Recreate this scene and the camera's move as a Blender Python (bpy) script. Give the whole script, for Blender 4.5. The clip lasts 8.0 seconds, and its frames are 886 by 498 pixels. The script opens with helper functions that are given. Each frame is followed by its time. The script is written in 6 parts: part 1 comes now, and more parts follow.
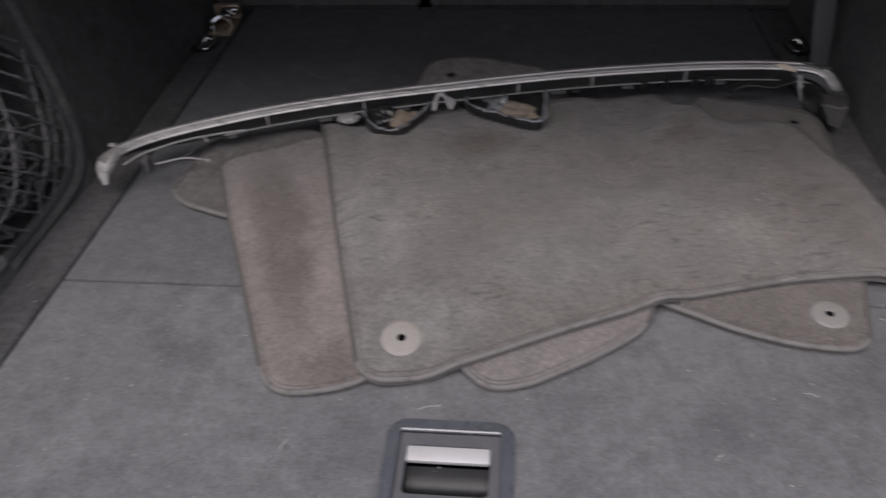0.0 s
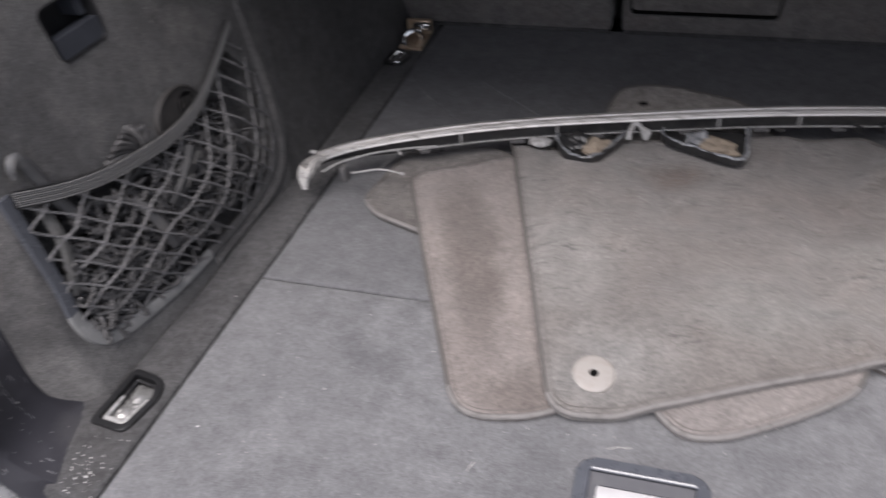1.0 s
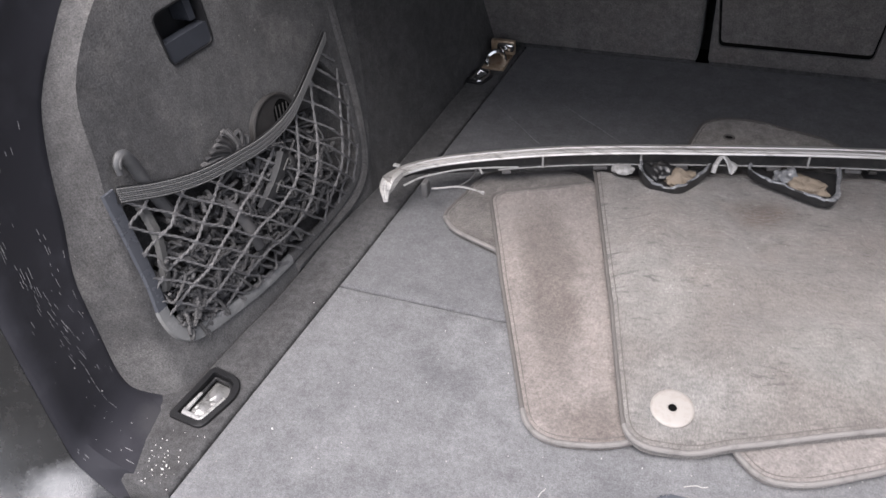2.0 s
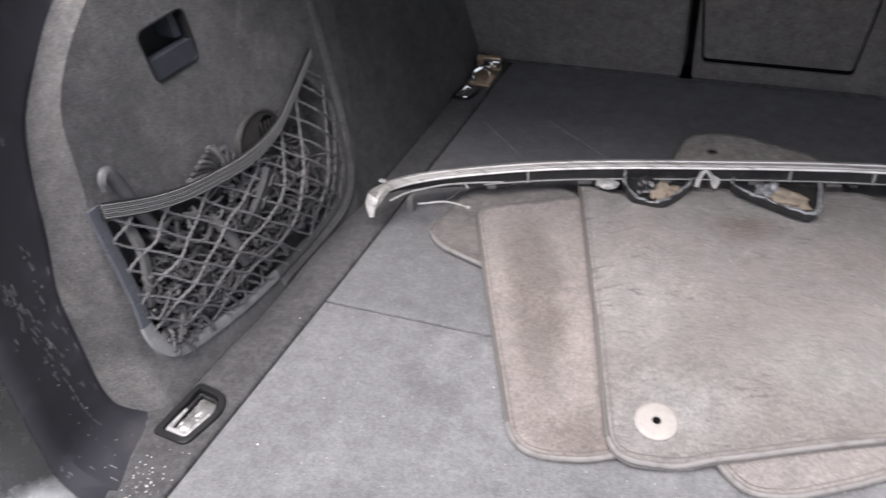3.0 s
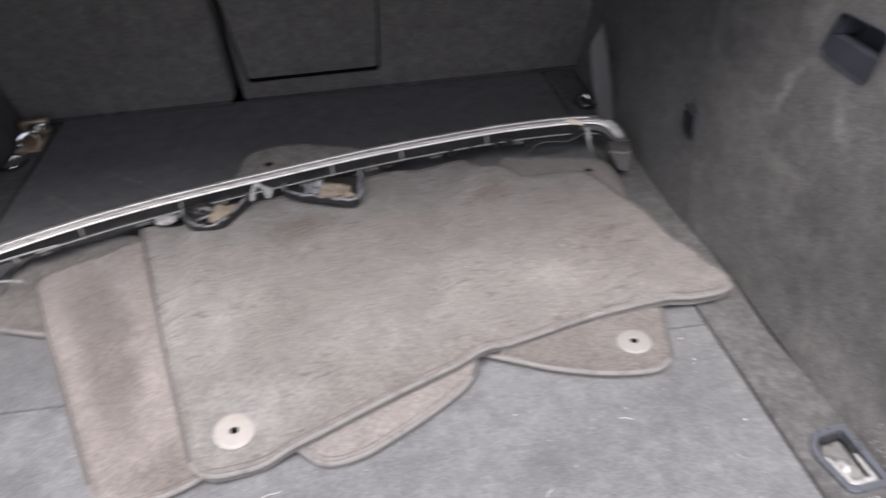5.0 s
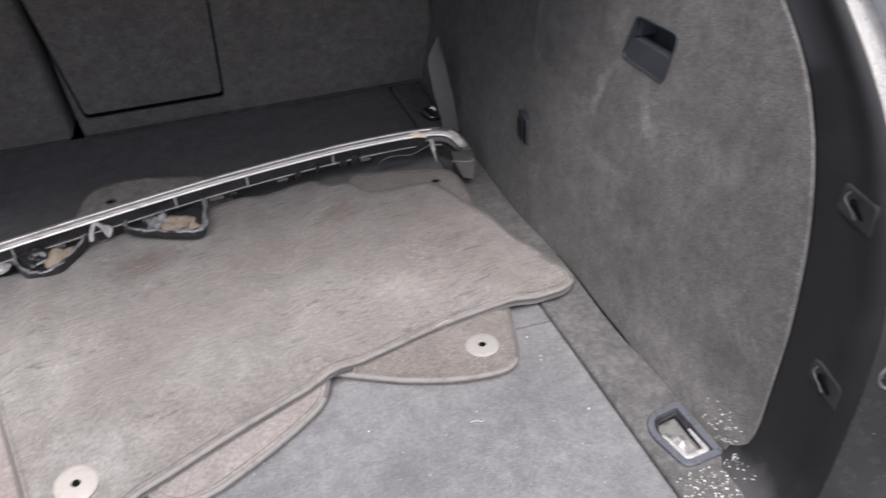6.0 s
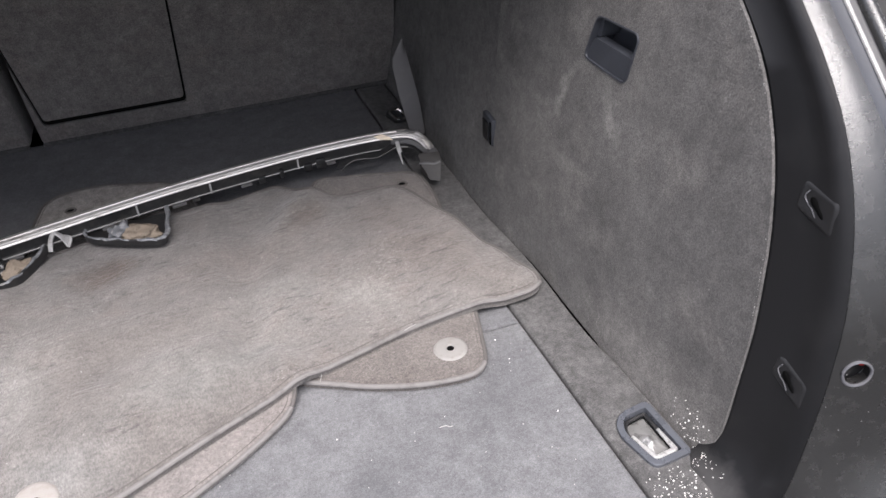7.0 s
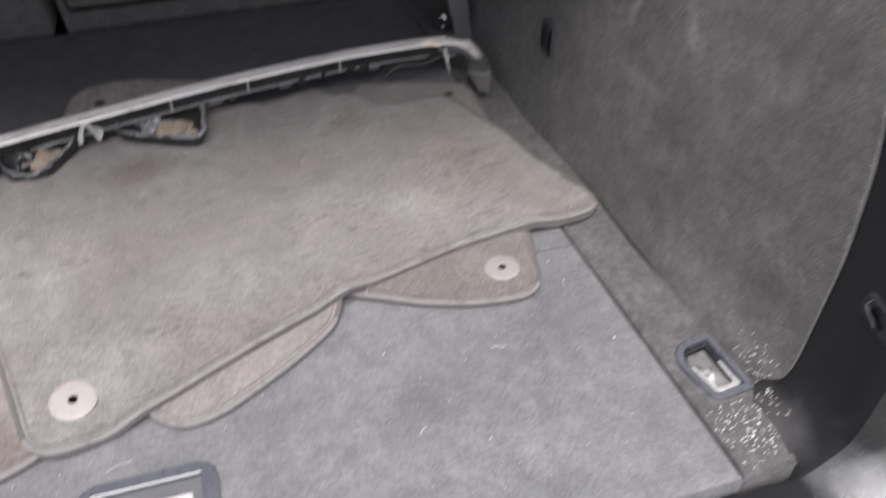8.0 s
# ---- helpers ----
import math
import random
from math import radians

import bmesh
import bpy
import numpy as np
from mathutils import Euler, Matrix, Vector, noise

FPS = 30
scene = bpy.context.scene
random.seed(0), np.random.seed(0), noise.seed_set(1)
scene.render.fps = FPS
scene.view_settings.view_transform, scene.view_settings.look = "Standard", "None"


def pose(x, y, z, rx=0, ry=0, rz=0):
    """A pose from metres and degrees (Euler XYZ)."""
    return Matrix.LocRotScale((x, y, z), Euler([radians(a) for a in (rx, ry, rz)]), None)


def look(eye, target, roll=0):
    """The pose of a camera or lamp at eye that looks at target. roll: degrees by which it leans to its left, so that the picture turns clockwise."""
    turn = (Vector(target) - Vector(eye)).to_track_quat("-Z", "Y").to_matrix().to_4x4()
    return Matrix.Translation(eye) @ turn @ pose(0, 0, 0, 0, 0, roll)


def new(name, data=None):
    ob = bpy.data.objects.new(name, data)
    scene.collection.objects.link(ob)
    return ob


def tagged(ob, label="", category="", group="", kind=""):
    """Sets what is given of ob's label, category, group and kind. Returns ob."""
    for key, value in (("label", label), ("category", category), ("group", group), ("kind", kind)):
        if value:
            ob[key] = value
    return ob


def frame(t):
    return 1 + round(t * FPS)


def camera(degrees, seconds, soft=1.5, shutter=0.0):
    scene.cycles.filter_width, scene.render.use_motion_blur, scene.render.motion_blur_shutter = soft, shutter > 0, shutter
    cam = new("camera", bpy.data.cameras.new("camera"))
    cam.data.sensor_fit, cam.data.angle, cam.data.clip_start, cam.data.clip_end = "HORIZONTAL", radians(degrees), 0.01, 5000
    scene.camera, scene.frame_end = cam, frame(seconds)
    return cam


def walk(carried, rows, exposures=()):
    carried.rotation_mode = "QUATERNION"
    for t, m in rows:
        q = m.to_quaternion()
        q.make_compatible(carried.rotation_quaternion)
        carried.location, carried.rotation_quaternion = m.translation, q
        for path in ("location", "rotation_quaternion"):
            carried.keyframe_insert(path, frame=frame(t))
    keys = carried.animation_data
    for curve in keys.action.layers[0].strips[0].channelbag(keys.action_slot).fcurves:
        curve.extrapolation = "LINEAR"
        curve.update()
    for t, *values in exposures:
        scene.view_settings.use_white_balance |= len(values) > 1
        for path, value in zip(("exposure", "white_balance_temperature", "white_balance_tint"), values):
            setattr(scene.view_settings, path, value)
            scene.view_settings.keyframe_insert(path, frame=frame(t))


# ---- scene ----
cam = camera(58.0, 8.0, 1.5, 0.85)
PATH = [
    (0, (0.056, 0.026, 0.634), (-0.136, 1.494, -0.711), -3.4),
    (0.5, (0.019, 0.025, 0.636), (-0.313, 1.484, -0.691), -4.9),
    (1, (-0.022, 0.028, 0.647), (-0.519, 1.46, -0.658), -5.8),
    (1.5, (-0.05, 0.019, 0.649), (-0.631, 1.438, -0.635), -4.6),
    (1.7, (-0.056, 0.017, 0.652), (-0.663, 1.432, -0.625), -4.5),
    (2.8, (-0.052, 0.018, 0.654), (-0.68, 1.458, -0.584), -4.5),
    (3, (-0.049, 0.016, 0.655), (-0.652, 1.467, -0.582), -4.3),
    (3.5, (-0.024, 0.012, 0.655), (-0.502, 1.511, -0.58), -3.6),
    (4, (0.019, 0.005, 0.662), (-0.265, 1.563, -0.56), -3.1),
    (4.5, (0.071, 0.001, 0.654), (0.006, 1.586, -0.564), -3.4),
    (5, (0.118, 0.002, 0.653), (0.246, 1.581, -0.568), -3.9),
    (5.2, (0.131, 0.0, 0.655), (0.328, 1.571, -0.567), -3.6),
    (6.3, (0.192, -0.016, 0.658), (0.609, 1.524, -0.548), -3.9),
    (6.5, (0.196, -0.013, 0.658), (0.625, 1.522, -0.549), -3.9),
    (7, (0.191, -0.008, 0.657), (0.635, 1.519, -0.557), -3.4),
    (7.5, (0.176, 0.004, 0.648), (0.615, 1.505, -0.599), -2.6),
    (8, (0.143, 0.035, 0.617), (0.544, 1.452, -0.736), -0.5),
]
walk(cam, [(t, look(eye, target, roll)) for t, eye, target, roll in PATH], [(t, e, 6430, 16 if t < 0.3 else 15 if t < 1.2 else 14) for t, e in [(0.0, 0.27), (0.5, 0.78), (1.0, 1.17), (1.5, 1.47), (3.0, 1.75), (3.5, 1.77), (4.0, 1.73), (4.5, 1.66), (5.0, 1.61), (6.5, 1.66), (7.0, 1.69), (7.5, 1.68), (8.0, 1.46)]])

# ---- world and light ----
world = bpy.data.worlds.new("sky")
scene.world = world
world.use_nodes = True
wn = world.node_tree
sky = wn.nodes.new("ShaderNodeTexSky")
sky.sky_type = "NISHITA"
sky.sun_disc = False
sky.sun_elevation = radians(66)
sky.sun_rotation = radians(200)
sky.dust_density = 4.0
sky.air_density = 1.0
cloud = wn.nodes.new("ShaderNodeHueSaturation")
cloud.inputs["Saturation"].default_value = 0.45
wn.links.new(sky.outputs[0], cloud.inputs["Color"])
wn.links.new(cloud.outputs[0], wn.nodes["Background"].inputs[0])
wn.nodes["Background"].inputs[1].default_value = 0.10
sun_data = bpy.data.lights.new("sun", "SUN")
sun_data.energy, sun_data.angle, sun_data.color = 1.5, radians(40), (1.0, 0.975, 0.95)
sun = new("sun", sun_data)
sun.matrix_world = look((0.05, -0.68, 2.6), (0.05, 0.5, 0))


# ---- materials ----
def node_material(name):
    m = bpy.data.materials.new(name)
    m.use_nodes = True
    return m, m.node_tree, m.node_tree.nodes["Principled BSDF"]


def noise_node(nt, scale, detail=3.0, rough=0.55, stretch=(1, 1, 1), lay=0.0):
    """Noise in metres; lay turns the direction in which it is stretched, in degrees."""
    tc = nt.nodes.new("ShaderNodeTexCoord")
    mp = nt.nodes.new("ShaderNodeMapping")
    mp.inputs["Scale"].default_value = stretch
    turn = nt.nodes.new("ShaderNodeVectorRotate")
    turn.rotation_type = "Z_AXIS"
    turn.inputs["Angle"].default_value = radians(-lay)
    nt.links.new(tc.outputs["Object"], turn.inputs["Vector"])
    nt.links.new(turn.outputs[0], mp.inputs[0])
    n = nt.nodes.new("ShaderNodeTexNoise")
    n.inputs["Scale"].default_value, n.inputs["Detail"].default_value, n.inputs["Roughness"].default_value = scale, detail, rough
    nt.links.new(mp.outputs[0], n.inputs["Vector"])
    return n


def ramp(nt, src, stops):
    r = nt.nodes.new("ShaderNodeValToRGB")
    e = r.color_ramp.elements
    e[0].position, e[0].color = stops[0][0], (*stops[0][1], 1)
    e[1].position, e[1].color = stops[-1][0], (*stops[-1][1], 1)
    for p, c in stops[1:-1]:
        k = e.new(p)
        k.color = (*c, 1)
    nt.links.new(src, r.inputs[0])
    return r.outputs[0]


def mix(nt, kind, fac, a, b):
    m = nt.nodes.new("ShaderNodeMix")
    m.data_type, m.blend_type = "RGBA", kind
    if isinstance(fac, float):
        m.inputs[0].default_value = fac
    else:
        nt.links.new(fac, m.inputs[0])
    for sock, v in ((6, a), (7, b)):
        if isinstance(v, tuple):
            m.inputs[sock].default_value = (*v, 1)
        else:
            nt.links.new(v, m.inputs[sock])
    return m.outputs[2]


def carpet(name, dark, light, stain, grain=520.0, lint=0.0, mottle=0.75, bump=0.5, sheen=0.25, stretch=(1, 1, 1), stain_scale=7.0, spots=(), upright=False, wrinkle=0.0, clump=(95.0, (1, 1, 1), 0.16), cloudy=0.14, lay=0.0, grit=0.72):
    """Felted or tufted pile: broad patches, brushed streaks, fine grain, optional pale lint."""
    m, nt, b = node_material(name)
    big = noise_node(nt, stain_scale, 5, 0.6)
    col = ramp(nt, big.outputs["Fac"], [(0.32, dark), (0.68, light)])
    blot = noise_node(nt, stain_scale * 2.3, 4, 0.7)
    blot_mask = ramp(nt, blot.outputs["Fac"], [(0.52, (0, 0, 0)), (0.74, (1, 1, 1))])
    col = mix(nt, "MIX", blot_mask, col, stain)
    for cx, cy, rx, ry, turn, tint, amount in spots:
        geo = nt.nodes.new("ShaderNodeNewGeometry")
        wob = noise_node(nt, 14, 3, 0.6)
        mp = nt.nodes.new("ShaderNodeMapping")
        mp.vector_type = "TEXTURE"
        mp.inputs["Location"].default_value, mp.inputs["Rotation"].default_value, mp.inputs["Scale"].default_value = (cx, cy, 0.02), (0, 0, radians(turn)), (rx, ry, 1)
        add = nt.nodes.new("ShaderNodeVectorMath")
        add.operation = "MULTIPLY_ADD"
        add.inputs[1].default_value = (0.07, 0.07, 0)
        nt.links.new(wob.outputs["Color"], add.inputs[0])
        place = geo.outputs["Position"]
        if upright:
            sep, com = nt.nodes.new("ShaderNodeSeparateXYZ"), nt.nodes.new("ShaderNodeCombineXYZ")
            nt.links.new(place, sep.inputs[0])
            nt.links.new(sep.outputs["Y"], com.inputs["X"])
            nt.links.new(sep.outputs["Z"], com.inputs["Y"])
            place = com.outputs[0]
        nt.links.new(place, add.inputs[2])
        sub = nt.nodes.new("ShaderNodeVectorMath")
        sub.operation = "SUBTRACT"
        sub.inputs[1].default_value = (0.035, 0.035, 0)
        nt.links.new(add.outputs[0], sub.inputs[0])
        nt.links.new(sub.outputs[0], mp.inputs[0])
        ln = nt.nodes.new("ShaderNodeVectorMath")
        ln.operation = "LENGTH"
        nt.links.new(mp.outputs[0], ln.inputs[0])
        col = mix(nt, "MIX", ramp(nt, ln.outputs["Value"], [(0.25 if amount < 0.9 else 0.5, (min(amount, 0.85),) * 3), (1.0, (0, 0, 0))]), col, tint)
    brushed = noise_node(nt, 60, 4, 0.65, stretch, lay)
    col = mix(nt, "MULTIPLY", mottle, col, ramp(nt, brushed.outputs["Fac"], [(0.3, (0.68, 0.68, 0.68)), (0.7, (1.28, 1.28, 1.28))]))
    cloud_n = noise_node(nt, 34, 4, 0.6)
    col = mix(nt, "MULTIPLY", 1.0, col, ramp(nt, cloud_n.outputs["Fac"], [(0.32, (1 - cloudy,) * 3), (0.68, (1 + cloudy,) * 3)]))
    tuft = noise_node(nt, clump[0], 3, 0.6, clump[1], lay)
    col = mix(nt, "MULTIPLY", 1.0, col, ramp(nt, tuft.outputs["Fac"], [(0.37, (1 - clump[2],) * 3), (0.63, (1 + clump[2],) * 3)]))
    fine = noise_node(nt, grain, 3, 0.7, (stretch[1], stretch[0], stretch[2]), lay)
    col = mix(nt, "MULTIPLY", grit, col, ramp(nt, fine.outputs["Fac"], [(0.3, (0.42, 0.42, 0.42)), (0.72, (1.6, 1.6, 1.6))]))
    if lint:
        sp = noise_node(nt, 260, 2, 0.6, (stretch[0], stretch[1] * 1.3, 1), lay)
        worn = noise_node(nt, 9, 3, 0.6)
        both = nt.nodes.new("ShaderNodeMath")
        both.operation = "MULTIPLY_ADD"
        both.inputs[1].default_value = 0.45
        nt.links.new(worn.outputs["Fac"], both.inputs[0])
        nt.links.new(sp.outputs["Fac"], both.inputs[2])
        mask = ramp(nt, both.outputs[0], [(0.93 - lint, (0, 0, 0)), (0.99 - lint, (0.75, 0.75, 0.75))])
        col = mix(nt, "MIX", mask, col, (0.285, 0.27, 0.252))
    if wrinkle:
        # Dark dashes put the shade of pile furrows into the colour.
        furrow_shade = noise_node(nt, 90, 2, 0.5, (0.40, 1.5, 1), lay)
        worn_in = noise_node(nt, 7, 3, 0.6)
        both = nt.nodes.new("ShaderNodeMath")
        both.operation = "MULTIPLY_ADD"
        both.inputs[1].default_value = 0.35
        nt.links.new(worn_in.outputs["Fac"], both.inputs[0])
        nt.links.new(furrow_shade.outputs["Fac"], both.inputs[2])
        col = mix(nt, "MULTIPLY", 1.0, col, ramp(nt, both.outputs[0], [(0.82, (1, 1, 1)), (0.90, (0.62, 0.62, 0.63))]))
    nt.links.new(col, b.inputs["Base Color"])
    b.inputs["Roughness"].default_value = 0.95
    b.inputs["Specular IOR Level"].default_value = 0.1
    b.inputs["Sheen Weight"].default_value = sheen
    b.inputs["Sheen Roughness"].default_value = 0.6
    bp = nt.nodes.new("ShaderNodeBump")
    bp.inputs["Strength"].default_value, bp.inputs["Distance"].default_value = bump, 0.0034 if wrinkle else 0.002
    nt.links.new(fine.outputs["Fac"], bp.inputs["Height"])
    bp2 = nt.nodes.new("ShaderNodeBump")
    bp2.inputs["Strength"].default_value, bp2.inputs["Distance"].default_value = 0.42 * mottle ** 1.5, 0.004
    nt.links.new(brushed.outputs["Fac"], bp2.inputs["Height"])
    nt.links.new(bp.outputs[0], bp2.inputs["Normal"])
    bp3 = nt.nodes.new("ShaderNodeBump")
    bp3.inputs["Strength"].default_value, bp3.inputs["Distance"].default_value = min(1.0, clump[2] * 2.4), 0.0035
    nt.links.new(tuft.outputs["Fac"], bp3.inputs["Height"])
    nt.links.new(bp2.outputs[0], bp3.inputs["Normal"])
    last = bp3
    if wrinkle:
        crease = noise_node(nt, 26, 2, 0.5, (0.42, 2.0, 1), lay)
        ridge = ramp(nt, crease.outputs["Fac"], [(0.57, (0, 0, 0)), (0.63, (1, 1, 1)), (0.70, (0.2, 0.2, 0.2))])
        last = nt.nodes.new("ShaderNodeBump")
        last.inputs["Strength"].default_value, last.inputs["Distance"].default_value = wrinkle, 0.003
        nt.links.new(ridge, last.inputs["Height"])
        nt.links.new(bp3.outputs[0], last.inputs["Normal"])
    nt.links.new(last.outputs[0], b.inputs["Normal"])
    return m


def plain(name, color, rough=0.5, metal=0.0, grain=0.0, grain_scale=900.0, dirt=None, dirt_scale=30.0, spec=0.5, stretch=(1, 1, 1), scuffs_and_light=()):
    """Plastic, rubber, paint or metal with a moulded grain, uneven gloss, some dirt, and patches of wear and painted
    light.
    """
    m, nt, b = node_material(name)
    soft = noise_node(nt, dirt_scale, 5, 0.65, stretch)
    col = mix(nt, "MIX", ramp(nt, soft.outputs["Fac"], [(0.5, (0, 0, 0)), (0.75, (1, 1, 1))]), color, dirt if dirt else tuple(c * 1.25 for c in color))
    for cx, cy, cz, rx, ry, rz, tint, amount in scuffs_and_light:
        geo = nt.nodes.new("ShaderNodeNewGeometry")
        wob = noise_node(nt, 30, 4, 0.7)
        add = nt.nodes.new("ShaderNodeVectorMath")
        add.operation = "MULTIPLY_ADD"
        add.inputs[1].default_value = (0.04, 0.04, 0.04)
        nt.links.new(wob.outputs["Color"], add.inputs[0])
        nt.links.new(geo.outputs["Position"], add.inputs[2])
        mp = nt.nodes.new("ShaderNodeMapping")
        mp.vector_type = "TEXTURE"
        mp.inputs["Location"].default_value, mp.inputs["Scale"].default_value = (cx + 0.02, cy + 0.02, cz + 0.02), (rx, ry, rz)
        nt.links.new(add.outputs[0], mp.inputs[0])
        ln = nt.nodes.new("ShaderNodeVectorMath")
        ln.operation = "LENGTH"
        nt.links.new(mp.outputs[0], ln.inputs[0])
        col = mix(nt, "MIX", ramp(nt, ln.outputs["Value"], [(0.3, (amount,) * 3), (1.0, (0, 0, 0))]), col, tint)
    nt.links.new(col, b.inputs["Base Color"])
    rr = nt.nodes.new("ShaderNodeMapRange")
    rr.inputs[3].default_value, rr.inputs[4].default_value = rough * 0.8, min(1.0, rough * 1.25)
    nt.links.new(soft.outputs["Fac"], rr.inputs[0])
    nt.links.new(rr.outputs[0], b.inputs["Roughness"])
    b.inputs["Metallic"].default_value = metal
    b.inputs["Specular IOR Level"].default_value = spec
    if grain:
        g = noise_node(nt, grain_scale, 2, 0.6)
        bp = nt.nodes.new("ShaderNodeBump")
        bp.inputs["Strength"].default_value, bp.inputs["Distance"].default_value = grain, 0.001
        nt.links.new(g.outputs["Fac"], bp.inputs["Height"])
        nt.links.new(bp.outputs[0], b.inputs["Normal"])
    return m


M_FLOOR = carpet("charcoal boot carpet", (0.136, 0.136, 0.141), (0.164, 0.164, 0.169), (0.124, 0.124, 0.129), sheen=0.05, mottle=0.4, grain=620.0, bump=0.4, lint=-0.03, clump=(200.0, (1, 1, 1), 0.10), cloudy=0.09, grit=0.5, spots=((-0.31, 0.555, 0.05, 0.035, 0, (0.085, 0.085, 0.09), 0.45), (0.25, 0.48, 0.07, 0.05, 30, (0.085, 0.085, 0.09), 0.42), (-0.10, 0.44, 0.05, 0.06, 0, (0.08, 0.08, 0.085), 0.3), (0.10, 0.50, 0.04, 0.03, 0, (0.08, 0.08, 0.085), 0.25), (-0.36, 0.43, 0.06, 0.04, 20, (0.19, 0.19, 0.195), 0.35), (0.36, 0.40, 0.08, 0.04, -20, (0.19, 0.19, 0.195), 0.35), (0.42, 0.56, 0.07, 0.10, -10, (0.105, 0.105, 0.11), 0.55)))
# Rear panel: the charcoal carpet again, in a darker tone.
M_FLOOR_REAR = carpet("darker charcoal carpet", (0.113, 0.113, 0.118), (0.130, 0.130, 0.135), (0.104, 0.104, 0.109), sheen=0.05, mottle=0.35, grain=620.0, bump=0.35, clump=(200.0, (1, 1, 1), 0.09), cloudy=0.09, grit=0.5)
M_RAIL = carpet("dark rail carpet", (0.054, 0.053, 0.054), (0.072, 0.071, 0.072), (0.058, 0.056, 0.056), sheen=0.1, mottle=0.5, clump=(120.0, (1, 1, 1), 0.14), cloudy=0.16)
# Rail carpet again, with the east side's stronger light in its colour.
M_RAIL_LIT = carpet("lit copy of rail carpet", (0.074, 0.072, 0.0715), (0.098, 0.0955, 0.0945), (0.066, 0.064, 0.0635), sheen=0.1, mottle=0.5, clump=(120.0, (1, 1, 1), 0.14), cloudy=0.16)
# The last, low spot is dust with extra light painted in.
M_WALL = carpet("felt side lining", (0.064, 0.0613, 0.060), (0.107, 0.103, 0.1005), (0.132, 0.125, 0.12), sheen=0.12, stain_scale=6.0, mottle=0.5, grain=560.0, lint=-0.06, clump=(140.0, (1, 1, 1), 0.09), cloudy=0.13, upright=True, spots=((0.749, 0.236, 0.011, 0.050, 28, (0.19, 0.182, 0.175), 0.75), (0.653, 0.250, 0.010, 0.045, -38, (0.19, 0.182, 0.175), 0.65), (0.845, 0.205, 0.035, 0.014, 10, (0.14, 0.134, 0.128), 0.5), (0.70, 0.165, 0.05, 0.018, -5, (0.16, 0.152, 0.145), 0.5), (0.79, 0.17, 0.09, 0.05, 0, (0.14, 0.134, 0.128), 0.35), (0.48, 0.02, 0.20, 0.065, 0, (0.20, 0.19, 0.18), 0.6)))
# West spots low and beside the net mix dust with painted brightening.
M_WALL_WEST = carpet("dusty brightened felt lining", (0.064, 0.062, 0.062), (0.101, 0.098, 0.097), (0.132, 0.125, 0.12), sheen=0.12, stain_scale=6.0, mottle=0.5, grain=560.0, lint=-0.06, clump=(140.0, (1, 1, 1), 0.09), cloudy=0.09, upright=True, spots=((0.48, 0.02, 0.20, 0.065, 0, (0.20, 0.193, 0.187), 0.6), (0.50, 0.15, 0.06, 0.10, 0, (0.15, 0.145, 0.142), 0.4), (0.74, 0.31, 0.03, 0.012, 60, (0.16, 0.155, 0.15), 0.5)))
M_ARCH = carpet("black felt lining", (0.056, 0.054, 0.0535), (0.080, 0.0775, 0.0765), (0.046, 0.045, 0.045), sheen=0.1, clump=(130.0, (1, 1, 1), 0.08), cloudy=0.08)
# Black felt again, brightened by colour where more light should reach.
M_ARCH_LIT = carpet("lit copy of black felt", (0.078, 0.075, 0.074), (0.108, 0.104, 0.102), (0.064, 0.062, 0.061), sheen=0.1, clump=(130.0, (1, 1, 1), 0.08), cloudy=0.08)
M_SEAT = carpet("seat back felt", (0.116, 0.107, 0.103), (0.146, 0.136, 0.131), (0.130, 0.113, 0.106), sheen=0.2, clump=(130.0, (1, 1, 1), 0.08), cloudy=0.06)
# The spot at (0.36, 0.90) paints the shading of the rear fold.
M_MAT = carpet("grey tufted mat", (0.135, 0.122, 0.113), (0.178, 0.167, 0.157), (0.136, 0.119, 0.109), grain=420, lint=0.03, wrinkle=0.28, stretch=(0.7, 1.3, 1), bump=0.6, mottle=0.3, clump=(200.0, (0.7, 1.2, 1), 0.12), cloudy=0.13, lay=10.0, grit=0.5, spots=((0.0, 0.897, 0.06, 0.035, 15, (0.095, 0.07, 0.056), 0.85), (0.268, 0.93, 0.05, 0.035, 30, (0.10, 0.075, 0.06), 0.55), (0.315, 0.737, 0.055, 0.028, -25, (0.27, 0.265, 0.245), 0.45), (0.45, 0.74, 0.09, 0.06, -50, (0.13, 0.113, 0.102), 0.6), (0.43, 0.79, 0.12, 0.06, -60, (0.132, 0.116, 0.105), 0.55), (0.36, 0.90, 0.06, 0.05, 0, (0.115, 0.097, 0.086), 0.6), (-0.055, 0.57, 0.10, 0.06, 15, (0.192, 0.189, 0.182), 0.65), (-0.02, 0.62, 0.09, 0.03, 10, (0.13, 0.12, 0.112), 0.45), (0.167, 0.676, 0.03, 0.016, 5, (0.10, 0.095, 0.09), 0.6), (-0.10, 0.70, 0.05, 0.12, 10, (0.2, 0.195, 0.185), 0.5), (0.10, 0.66, 0.13, 0.05, 12, (0.178, 0.175, 0.165), 0.6), (0.22, 0.78, 0.10, 0.03, -8, (0.185, 0.18, 0.168), 0.5), (0.16, 0.88, 0.17, 0.06, 8, (0.155, 0.131, 0.117), 0.5), (-0.12, 0.84, 0.06, 0.09, 0, (0.158, 0.135, 0.121), 0.45), (0.39, 0.82, 0.09, 0.14, -30, (0.128, 0.108, 0.097), 0.6)))
